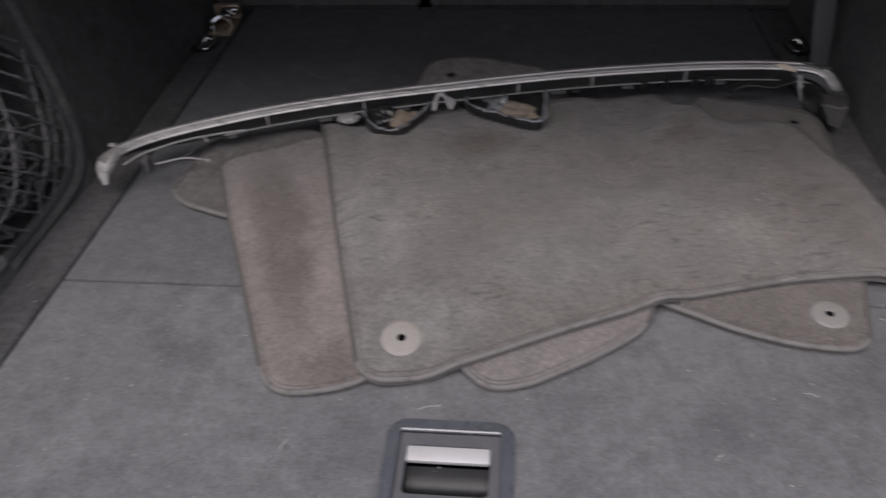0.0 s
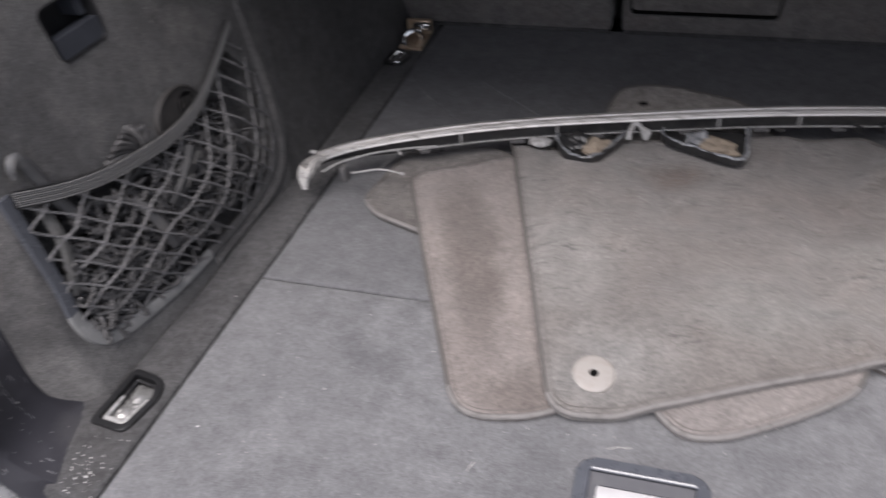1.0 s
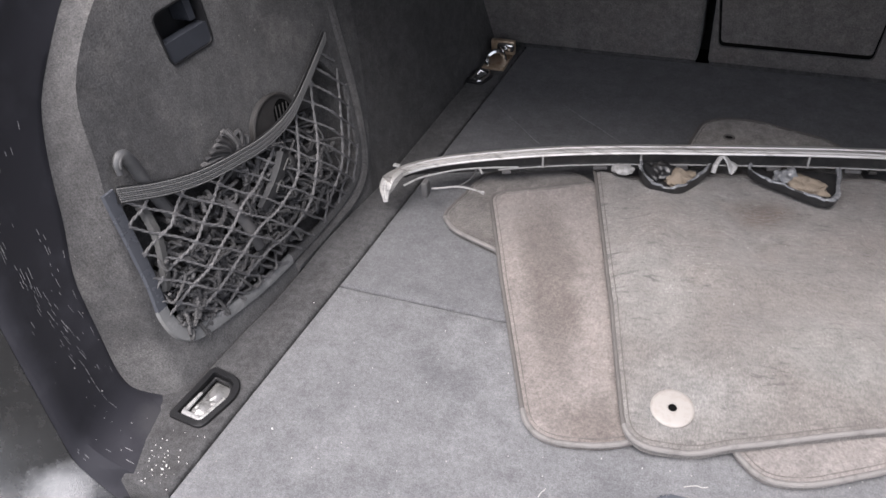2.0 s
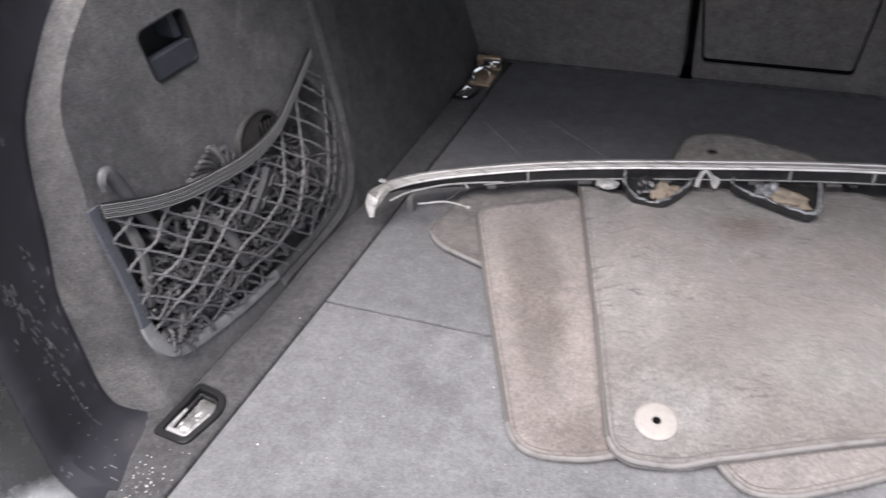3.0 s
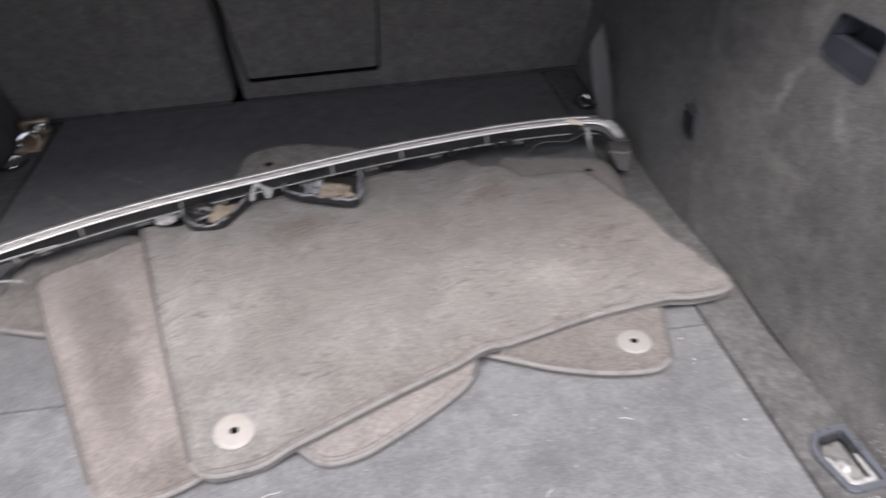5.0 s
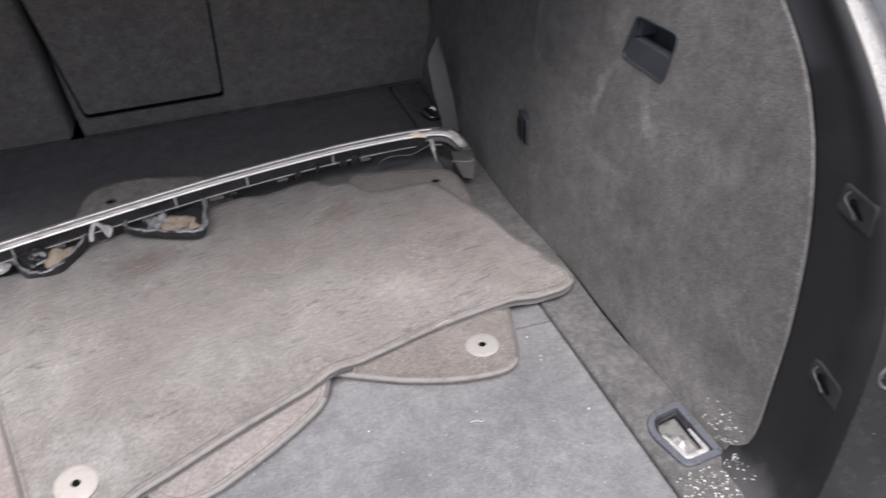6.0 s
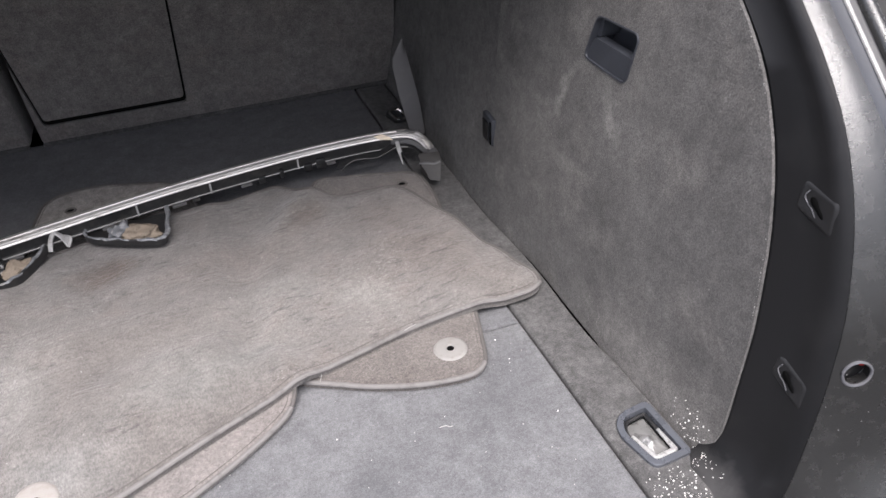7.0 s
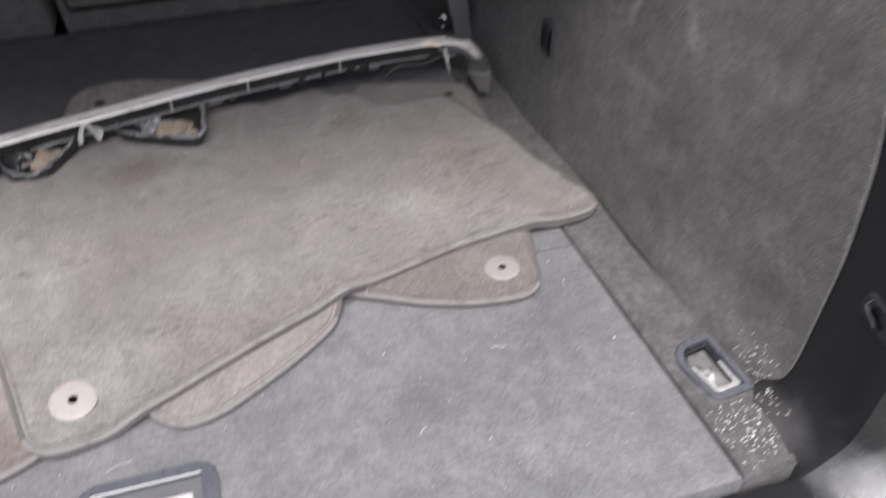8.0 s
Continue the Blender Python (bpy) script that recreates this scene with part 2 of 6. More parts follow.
M_MAT_BROWN = carpet("brownish soiled mat", (0.176, 0.154, 0.143), (0.196, 0.174, 0.163), (0.158, 0.137, 0.126), grain=420, bump=0.55, mottle=0.35, clump=(200.0, (1, 1, 1), 0.13), cloudy=0.09, grit=0.5, spots=((-0.230, 0.725, 0.042, 0.180, 20, (0.105, 0.089, 0.081), 0.92), (-0.13, 0.525, 0.05, 0.035, 0, (0.085, 0.069, 0.061), 0.55), (-0.20, 0.60, 0.03, 0.05, 20, (0.13, 0.112, 0.103), 0.5)))
M_MAT_FRONT = carpet("grey-brown soiled mat", (0.174, 0.156, 0.147), (0.194, 0.176, 0.167), (0.156, 0.139, 0.130), grain=420, bump=0.55, mottle=0.35, clump=(200.0, (1, 1, 1), 0.13), cloudy=0.09, grit=0.5)
M_MAT_OLD = carpet("dull grey mat", (0.122, 0.107, 0.098), (0.148, 0.132, 0.122), (0.105, 0.091, 0.082), grain=440, bump=0.7, mottle=0.4, clump=(230.0, (1, 1, 1), 0.17), cloudy=0.06)
# Mat colour for the lowest corner, darker than the other mats.
M_MAT_DARK = carpet("dark grey-brown mat", (0.095, 0.086, 0.080), (0.125, 0.114, 0.106), (0.08, 0.07, 0.064), grain=440, bump=0.7)
M_MAT_LOW = carpet("worn grey-brown mat", (0.235, 0.212, 0.195), (0.29, 0.265, 0.245), (0.13, 0.115, 0.104), grain=440, bump=0.7)
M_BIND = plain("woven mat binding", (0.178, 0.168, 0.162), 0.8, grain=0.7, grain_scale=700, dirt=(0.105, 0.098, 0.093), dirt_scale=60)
# Darker binding colour that carries the soft shade of the side edges.
M_BIND_SHADED = plain("shaded mat binding", (0.102, 0.094, 0.089), 0.85, grain=0.6, grain_scale=700, dirt=(0.13, 0.12, 0.113), dirt_scale=60)
M_STITCH = plain("dark stitching", (0.11, 0.10, 0.094), 0.9)
M_DISC = plain("pale plastic disc", (0.285, 0.266, 0.248), 0.55, grain=0.15, dirt=(0.25, 0.22, 0.20), dirt_scale=140)
M_DISC_GREY = plain("greyed plastic disc", (0.245, 0.235, 0.223), 0.55, grain=0.15, dirt=(0.20, 0.185, 0.17), dirt_scale=140)
# Near-black colour that puts the shade of holes and gaps onto surfaces.
M_HOLE_SHADE = plain("black for hollow shade", (0.004, 0.004, 0.004), 0.9, spec=0.05)
M_BLACK = plain("black moulded plastic", (0.012, 0.012, 0.013), 0.42, grain=0.25, grain_scale=1600)
# Foot patch: dust, and the lit look of the ledge put into colour.
M_TRIM = plain("grained black pillar plastic", (0.0095, 0.0095, 0.0105), 0.46, grain=0.2, grain_scale=1500, spec=0.32, dirt=(0.020, 0.0195, 0.020), dirt_scale=9, scuffs_and_light=((0.550, 0.372, 0.0, 0.036, 0.06, 0.03, (0.060, 0.0585, 0.0585), 0.9),))
# West trim: dust and scratches, plus reflected haze put into the base colour.
M_TRIM_DUSTY_LIT = plain("dusty scratched black plastic, brightened", (0.026, 0.0255, 0.031), 0.45, grain=0.25, grain_scale=1500, spec=0.42, dirt=(0.044, 0.043, 0.051), dirt_scale=22, scuffs_and_light=((-0.565, 0.40, 0.0, 0.030, 0.03, 0.02, (0.060, 0.0585, 0.062), 0.6),))
M_SILL = plain("light grey sill plastic", (0.16, 0.16, 0.162), 0.35, grain=0.4, grain_scale=900, dirt=(0.16, 0.158, 0.155), dirt_scale=25)
# Foot patches: loading scuffs plus the upturned face's brightness, painted on.
M_OUTER = plain("grained grey trim plastic", (0.017, 0.0168, 0.0167), 0.26, grain=0.42, grain_scale=850, spec=1.0, dirt=(0.030, 0.0295, 0.029), dirt_scale=60, scuffs_and_light=((-0.604, 0.295, 0.0, 0.036, 0.045, 0.035, (0.21, 0.21, 0.212), 0.95), (0.640, 0.265, -0.015, 0.085, 0.08, 0.055, (0.25, 0.25, 0.252), 1.0)))
M_GREY = plain("blue-grey plastic", (0.080, 0.085, 0.098), 0.27, grain=0.1)
M_GREYDARK = plain("dark blue-grey plastic", (0.035, 0.038, 0.046), 0.45, grain=0.1)
M_FRAME = plain("dusty grey net border", (0.22, 0.22, 0.217), 0.6, grain=0.2, dirt=(0.34, 0.335, 0.325), dirt_scale=70)
M_GLOSS = plain("glossy blue-grey plastic", (0.085, 0.090, 0.105), 0.14, spec=0.8)
M_LEVER = plain("worn grey plastic", (0.10, 0.10, 0.108), 0.38, grain=0.15, dirt=(0.12, 0.12, 0.125), dirt_scale=60)
M_SILVER = plain("silver painted bar", (0.58, 0.57, 0.575), 0.4, metal=0.2, dirt=(0.50, 0.49, 0.49))
M_CHROME = plain("chromed steel", (0.75, 0.75, 0.75), 0.14, metal=1.0, dirt=(0.35, 0.32, 0.28), dirt_scale=90)
M_FLAP = plain("tarnished chrome", (0.34, 0.335, 0.328), 0.24, metal=0.55, grain=0.6, grain_scale=220, dirt=(0.012, 0.012, 0.011), dirt_scale=85)
M_BAIL = plain("worn bright steel", (0.60, 0.595, 0.585), 0.34, metal=0.55, grain=0.4, grain_scale=300, dirt=(0.14, 0.135, 0.13), dirt_scale=140)
M_ALU = plain("scuffed aluminium moulding", (0.56, 0.54, 0.52), 0.42, metal=0.75, grain=0.2, grain_scale=500, dirt=(0.16, 0.145, 0.13), dirt_scale=70, stretch=(0.12, 2.2, 3.0))
M_ENDCAP = plain("scraped moulding end", (0.42, 0.408, 0.395), 0.46, metal=0.4, grain=0.3, grain_scale=400, dirt=(0.06, 0.056, 0.053), dirt_scale=110, stretch=(0.6, 0.6, 3.0))
M_CARRIER = plain("glossy black carrier", (0.02, 0.02, 0.021), 0.3, dirt=(0.05, 0.047, 0.044), dirt_scale=80)
M_TAB = plain("milky plastic clip", (0.33, 0.325, 0.32), 0.4, dirt=(0.15, 0.14, 0.13), dirt_scale=120)
M_FOAM = plain("yellowed foam", (0.25, 0.205, 0.158), 0.9, dirt=(0.075, 0.060, 0.048), dirt_scale=60, grain=0.8, grain_scale=400)
M_GOLD = plain("rusted brassy steel", (0.50, 0.39, 0.28), 0.4, metal=0.55, dirt=(0.26, 0.13, 0.07), dirt_scale=110)
M_BEIGE = plain("torn beige sticker", (0.72, 0.62, 0.48), 0.6)
M_CORD = plain("grey net cord", (0.139, 0.136, 0.137), 0.75, grain=0.5, grain_scale=1500, dirt=(0.198, 0.194, 0.194), dirt_scale=200)
M_BAND = plain("ribbed elastic band", (0.195, 0.191, 0.186), 0.85, grain=0.7, grain_scale=1400, dirt=(0.20, 0.196, 0.19), dirt_scale=140)
M_ROPE = plain("dusty grey braid", (0.078, 0.0755, 0.0755), 0.85, grain=0.6, grain_scale=900, dirt=(0.165, 0.16, 0.158), dirt_scale=160)
M_WEB = plain("ribbed grey strap", (0.085, 0.083, 0.08), 0.85, grain=0.6, grain_scale=900, dirt=(0.13, 0.127, 0.122), dirt_scale=120)
M_GRIP = plain("dark brown rubber grip", (0.030, 0.028, 0.027), 0.6, grain=0.3, grain_scale=700, dirt=(0.048, 0.045, 0.042), dirt_scale=60)
M_CLEAR = plain("cloudy clear plastic", (0.050, 0.050, 0.051), 0.7, dirt=(0.085, 0.083, 0.080), dirt_scale=90, spec=0.25)
M_HOUSING = plain("smoky clear plastic", (0.17, 0.175, 0.185), 0.18, dirt=(0.42, 0.42, 0.42), dirt_scale=120, grain=0.4, grain_scale=180, spec=0.8)
M_CABLE = plain("black cable sheath", (0.02, 0.02, 0.021), 0.45)
M_CABLE_DUSTY = plain("dusty black cable", (0.040, 0.0385, 0.039), 0.55, grain=0.3, grain_scale=900, dirt=(0.083, 0.080, 0.080), dirt_scale=120)
M_CLAMP = plain("dusty grey plastic", (0.085, 0.083, 0.084), 0.55, dirt=(0.13, 0.124, 0.118))
M_BELT = plain("grey belt webbing", (0.14, 0.137, 0.138), 0.7, grain=0.5, grain_scale=900)
M_CRUMB = plain("white crumbs", (0.70, 0.69, 0.66), 0.2)
M_LINT = plain("pale lint", (0.36, 0.352, 0.338), 0.9)
M_SCRATCH = plain("pale scratch marks", (0.24, 0.237, 0.24), 0.8)
M_PAINT = plain("silver car paint", (0.6, 0.6, 0.61), 0.25, metal=0.2)
M_RUBBER = plain("black rubber seal", (0.02, 0.02, 0.02), 0.6, grain=0.2)
M_RUBBERGREY = plain("dusty grey rubber", (0.085, 0.085, 0.087), 0.5, dirt=(0.13, 0.128, 0.125), dirt_scale=60)
M_RED = plain("red bulb carrier", (0.45, 0.02, 0.015), 0.4)
M_UNSEEN = carpet("dark lining out of view", (0.02, 0.02, 0.021), (0.03, 0.03, 0.03), (0.018, 0.018, 0.018))
M_GROUND = carpet("wet asphalt", (0.04, 0.04, 0.042), (0.06, 0.06, 0.06), (0.035, 0.035, 0.036), grain=120, sheen=0)


# ---- building helpers ----
def world_of(ob):
    p = Vector((0, 0, 0))
    while ob:
        p = p + ob.location
        ob = ob.parent
    return p


def thing(name, loc, label, category, group="", kind=""):
    ob = new(name)
    ob.location = loc
    ob.empty_display_size = 0.02
    return tagged(ob, label, category, group, kind)


def part(name, bm, material, parent, label="", smooth=True, angle=38):
    """Links a bmesh, modelled in world places, as one mesh under its thing."""
    off = world_of(parent) if parent else Vector((0, 0, 0))
    bmesh.ops.recalc_face_normals(bm, faces=bm.faces)
    bmesh.ops.translate(bm, verts=bm.verts, vec=-off)
    me = bpy.data.meshes.new(name)
    bm.to_mesh(me)
    bm.free()
    me.materials.append(material)
    if smooth:
        me.shade_smooth()
        me.set_sharp_from_angle(angle=radians(angle))
    ob = new(name, me)
    if parent:
        ob.parent = parent
    return tagged(ob, label)


def cut(ob, tools, angle=38):
    """Cuts the given bmeshes, in world places, out of a mesh for good."""
    for bm in tools:
        tool = part("tool", bm, M_HOLE_SHADE, None)
        tool.matrix_world = Matrix.Identity(4)
        mod = ob.modifiers.new("cut", "BOOLEAN")
        mod.object, mod.operation, mod.solver = tool, "DIFFERENCE", "EXACT"
        bpy.context.view_layer.update()
        me = bpy.data.meshes.new_from_object(ob.evaluated_get(bpy.context.evaluated_depsgraph_get()))
        ob.modifiers.clear()
        ob.data = me
        bpy.data.objects.remove(tool)
    ob.data.shade_smooth()
    ob.data.set_sharp_from_angle(angle=radians(angle))


def rounded(pts, radius=0.02, n=6):
    """A closed outline with its corners rounded; a point may carry its own radius."""
    out, k = [], len(pts)
    for i in range(k):
        p, a, c = Vector(pts[i][:2]), Vector(pts[i - 1][:2]), Vector(pts[(i + 1) % k][:2])
        r = pts[i][2] if len(pts[i]) > 2 else radius
        r = min(r, (a - p).length * 0.48, (c - p).length * 0.48)
        s, e = p + (a - p).normalized() * r, p + (c - p).normalized() * r
        for j in range(n + 1):
            t = j / n
            out.append(s * (1 - t) ** 2 + p * 2 * t * (1 - t) + e * t * t)
    return out


def resample(pts, step, closed=True):
    out, k = [], len(pts)
    for i in range(k if closed else k - 1):
        a, b = pts[i], pts[(i + 1) % k]
        m = max(1, int((b - a).length / step))
        out += [a.lerp(b, j / m) for j in range(m)]
    return out if closed else out + [pts[-1]]


def spline(pts, n=8):
    """Catmull-Rom through open 3D or 2D points."""
    pts = [Vector(p) for p in pts]
    q = [pts[0] * 2 - pts[1], *pts, pts[-1] * 2 - pts[-2]]
    out = []
    for i in range(1, len(q) - 2):
        a, b, c, d = q[i - 1:i + 3]
        for j in range(n):
            t = j / n
            out.append(0.5 * (2 * b + (c - a) * t + (2 * a - 5 * b + 4 * c - d) * t * t + (3 * b - a - 3 * c + d) * t ** 3))
    return out + [pts[-1]]


def sweep(bm, path, profile, closed=False, up=Vector((0, 0, 1)), caps=True, sizes=None):
    """Sweeps a closed profile of (side, up) points along a 3D path; side lies to the right of the way."""
    rings, k = [], len(path)
    for i, p in enumerate(path):
        a = path[(i - 1) % k] if closed or i else path[i]
        c = path[(i + 1) % k] if closed or i < k - 1 else path[i]
        d = (c - a).normalized()
        side = d.cross(up)
        side = side.normalized() if side.length > 1e-6 else Vector((1, 0, 0))
        top = side.cross(d).normalized()
        k_size = sizes[i] if sizes else 1.0
        rings.append([bm.verts.new(p + (side * u + top * v) * k_size) for u, v in profile])
    n = len(profile)
    for i in range(k if closed else k - 1):
        r, s = rings[i], rings[(i + 1) % k]
        for j in range(n):
            bm.faces.new((r[j], r[(j + 1) % n], s[(j + 1) % n], s[j]))
    if caps and not closed:
        bm.faces.new(rings[0])
        bm.faces.new(rings[-1])
    return bm


def circle(r, n=8, flat=1.0):
    return [(r * math.cos(2 * math.pi * i / n), r * flat * math.sin(2 * math.pi * i / n)) for i in range(n)]


def tube(path, r, n=8, closed=False, bm=None, up=Vector((0, 0, 1)), flat=1.0):
    return sweep(bm or bmesh.new(), path, circle(r, n, flat), closed, up)


def prism(outline, z0, z1, bevel=0.0, bm=None):
    """An upright slab from a closed 2D outline."""
    bm = bm or bmesh.new()
    lo = [bm.verts.new((p[0], p[1], z0)) for p in outline]
    hi = [bm.verts.new((p[0], p[1], z1)) for p in outline]
    n = len(outline)
    bm.faces.new(lo)
    top = bm.faces.new(hi)
    for i in range(n):
        bm.faces.new((lo[i], lo[(i + 1) % n], hi[(i + 1) % n], hi[i]))
    if bevel:
        bmesh.ops.bevel(bm, geom=list(top.edges), offset=bevel, segments=3, profile=0.5, affect="EDGES")
    return bm


def box(x0, x1, y0, y1, z0, z1, bevel=0.0, seg=2):
    bm = bmesh.new()
    bmesh.ops.create_cube(bm, size=1, matrix=Matrix.LocRotScale(((x0 + x1) / 2, (y0 + y1) / 2, (z0 + z1) / 2), None, (x1 - x0, y1 - y0, z1 - z0)))
    if bevel:
        bmesh.ops.bevel(bm, geom=list(bm.edges), offset=bevel, segments=seg, profile=0.5, affect="EDGES")
    return bm


def shell(rows, thick):
    """A solid from a grid of points (rows of Vectors), thickened by the vectors given by thick(i, j)."""
    bm = bmesh.new()
    a = [[bm.verts.new(p) for p in r] for r in rows]
    b = [[bm.verts.new(p + thick(i, j)) for j, p in enumerate(r)] for i, r in enumerate(rows)]
    m, n = len(rows), len(rows[0])
    for i in range(m - 1):
        for j in range(n - 1):
            bm.faces.new((a[i][j], a[i][j + 1], a[i + 1][j + 1], a[i + 1][j]))
            bm.faces.new((b[i][j], b[i + 1][j], b[i + 1][j + 1], b[i][j + 1]))
    for i in range(m - 1):
        bm.faces.new((a[i][0], a[i + 1][0], b[i + 1][0], b[i][0]))
        bm.faces.new((a[i][-1], b[i][-1], b[i + 1][-1], a[i + 1][-1]))
    for j in range(n - 1):
        bm.faces.new((a[0][j], b[0][j], b[0][j + 1], a[0][j + 1]))
        bm.faces.new((a[-1][j], a[-1][j + 1], b[-1][j + 1], b[-1][j]))
    return bm


def crumbs(name, places, label, category, material, low, high, seed):
    """Loose bits too many to count, as one object."""
    rnd = random.Random(seed)
    bm = bmesh.new()
    for p in places:
        s = rnd.uniform(low, high) * (1.8 if rnd.random() < 0.08 else 1.0)
        m = Matrix.LocRotScale(Vector(p) + Vector((0, 0, s * 0.35)), Euler([rnd.uniform(0, 6) for _ in range(3)]), (s * rnd.uniform(0.6, 1.6), s, s * 0.8))
        bmesh.ops.create_icosphere(bm, subdivisions=1, radius=0.5, matrix=m)
    ob = part(name, bm, material, None)
    return tagged(ob, label, category, kind="stuff")


def smooth(t):
    t = max(0.0, min(1.0, t))
    return t * t * (3 - 2 * t)


# ---- plan of the boot: half widths by depth and height ----
def wall_foot(y):
    return 0.515 + (0.869 - min(y, 0.869)) * 0.105 - max(0.0, y - 0.869) * 0.05


def groove(y):
    return 0.008 * math.exp(-((y - 0.745) / 0.09) ** 2)


def wall_x(y, z):
    return wall_foot(y) + 0.16 * z + groove(y) * (1 - smooth(z / 0.12))


def floor_half(y):
    return 0.4695 + (0.70 - y) * (0.072 if y < 0.70 else 0.056)


def floor_west(y):
    return -floor_half(y) - 0.003


REAR_EDGE = ((-0.03, 0.405), (0.0, 0.398), (0.04, 0.391), (0.09, 0.397), (0.16, 0.404), (0.24, 0.422), (0.30, 0.444), (0.34, 0.467), (0.374, 0.492), (0.41, 0.537), (0.46, 0.604), (0.55, 0.72), (0.66, 0.83))
FRONT_SEAM = ((-0.03, 0.842), (0.024, 0.853), (0.11, 0.888), (0.20, 0.913), (0.29, 0.924), (0.40, 0.94), (0.66, 0.98))
PILLAR_EDGE = ((-0.03, 0.330), (0.02, 0.331), (0.097, 0.339), (0.189, 0.349), (0.261, 0.367), (0.322, 0.393), (0.373, 0.433), (0.42, 0.491), (0.47, 0.56), (0.66, 0.79))
PILLAR_EDGE_EAST = ((-0.03, 0.332), (0.045, 0.330), (0.143, 0.339), (0.216, 0.352), (0.285, 0.378), (0.337, 0.409), (0.371, 0.440), (0.393, 0.464), (0.421, 0.499), (0.47, 0.565), (0.66, 0.81))


def along(table, z):
    zs, ys = zip(*table)
    w = 0.02
    return sum(float(np.interp(z + k * w, zs, ys)) for k in (-1, -0.5, 0, 0.5, 1)) / 5


SEAM_Y, LIP_Y, SEAT_Y, SLAB_Z = 0.648, 0.325, 1.345, 0.545

# ---- structure: ground, under-tray, floor panels, rails ----
ground = part("ground", prism([Vector((-60, -60)), Vector((60, -60)), Vector((60, 60)), Vector((-60, 60))], -0.75, -0.70), M_GROUND, None)
tagged(ground, "dark asphalt ground under the parked car", "ground", kind="structure")
tray = part("boot_tray", box(-0.80, 0.80, LIP_Y - 0.01, 1.50, -0.10, -0.045), M_HOLE_SHADE, None)
tagged(tray, "dark metal tray under the boot floor panels", "tray", kind="structure")


RIM = ((0.0, 0.0045), (0.0006, 0.0020), (0.0020, 0.0006), (0.0045, 0.0))


def carpet_slab(left, right, y0, y1, ny, nx, thick, wave=0.0):
    """A carpeted board between two side lines, with rounded rims, as an even grid."""
    inner = [y0 + 0.0045 + (y1 - y0 - 0.009) * i / ny for i in range(ny + 1)]
    ys = [(y0 + d, z) for d, z in RIM[:3]] + [(y, 0.0) for y in inner] + [(y1 - d, z) for d, z in reversed(RIM[:3])]
    rows = []
    for y, zy in ys:
        a, b = left(y), right(y)
        ins = [(a + 0.0045 + (b - a - 0.009) * i / nx, 0.0) for i in range(nx + 1)]
        xs = [(a + d, z) for d, z in RIM[:3]] + ins + [(b - d, z) for d, z in reversed(RIM[:3])]
        rows.append([Vector((x, y, -max(zx, zy) + wave * noise.noise(Vector((x * 6, y * 6, 1.7))))) for x, zx in xs])
    return shell(rows, lambda i, j: Vector((0, 0, -thick)))


HX0, HX1, HY0, HY1 = -0.0635, 0.0565, 0.372, 0.4735
front_floor = part("floor_panel", carpet_slab(lambda y: 0.0015 + floor_west(y), lambda y: floor_half(y) - 0.0015, LIP_Y, SEAM_Y - 0.0008, 18, 48, 0.022, 0.0006), M_FLOOR, None)
cut(front_floor, [box(HX0 + 0.008, HX1 - 0.008, HY0 + 0.008, HY1 - 0.008, -0.05, 0.05)])
tagged(front_floor, "charcoal carpeted boot floor panel with a pull handle", "floor panel", kind="structure")
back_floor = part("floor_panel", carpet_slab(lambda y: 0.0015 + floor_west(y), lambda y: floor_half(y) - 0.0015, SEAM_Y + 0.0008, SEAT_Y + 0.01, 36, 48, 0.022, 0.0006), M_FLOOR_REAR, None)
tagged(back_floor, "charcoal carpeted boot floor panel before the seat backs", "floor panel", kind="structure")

for a, b in (((-0.419, 1.122), (-0.322, 1.026)), ((-0.315, 1.149), (-0.201, 1.058))):
    run = [Vector((a[0] + (b[0] - a[0]) * i / 8 + 0.0012 * math.sin(i * 1.7), a[1] + (b[1] - a[1]) * i / 8, 0.0002)) for i in range(9)]
    part("crease", tube(run, 0.0011, 6), M_FLOOR, back_floor)

EYE_OUTLINE = [(0.548, 0.482, 0.006), (0.508, 0.475, 0.012), (0.499, 0.452, 0.012), (0.513, 0.402, 0.010), (0.557, 0.407, 0.004)]


def shifted(pts, s, dx, dy, size=1.0):
    cx, cy = 0.527, 0.443
    return [(s * (cx + dx + (p[0] - cx) * size), cy + dy + (p[1] - cy) * size, *p[2:]) for p in pts]


def mitre(pts, d):
    """A corner outline moved inwards by d, keeping each corner's own radius."""
    k, out = len(pts), []
    area = sum(pts[i - 1][0] * pts[i][1] - pts[i][0] * pts[i - 1][1] for i in range(k))
    for i in range(k):
        p, a, c = Vector(pts[i][:2]), Vector(pts[i - 1][:2]), Vector(pts[(i + 1) % k][:2])
        u, v = (p - a).normalized(), (c - p).normalized()
        sgn = 1 if area > 0 else -1
        nu, nv = Vector((-u.y, u.x)) * sgn, Vector((-v.y, v.x)) * sgn
        q = p + (nu + nv) * (d / max(0.3, 1 + nu.dot(nv)))
        out.append((q.x, q.y, max(0.002, (pts[i][2] if len(pts[i]) > 2 else 0.01) - d * 0.6)))
    return out


def inset(outline, d):
    """The closed outline moved inwards by d."""
    k = len(outline)
    area = sum(outline[i - 1].x * outline[i].y - outline[i].x * outline[i - 1].y for i in range(k))
    out = []
    for i in range(k):
        t = (outline[(i + 1) % k] - outline[i - 1]).normalized()
        nrm = Vector((-t.y, t.x)) * (1 if area > 0 else -1)
        out.append(outline[i] + nrm * d)
    return out


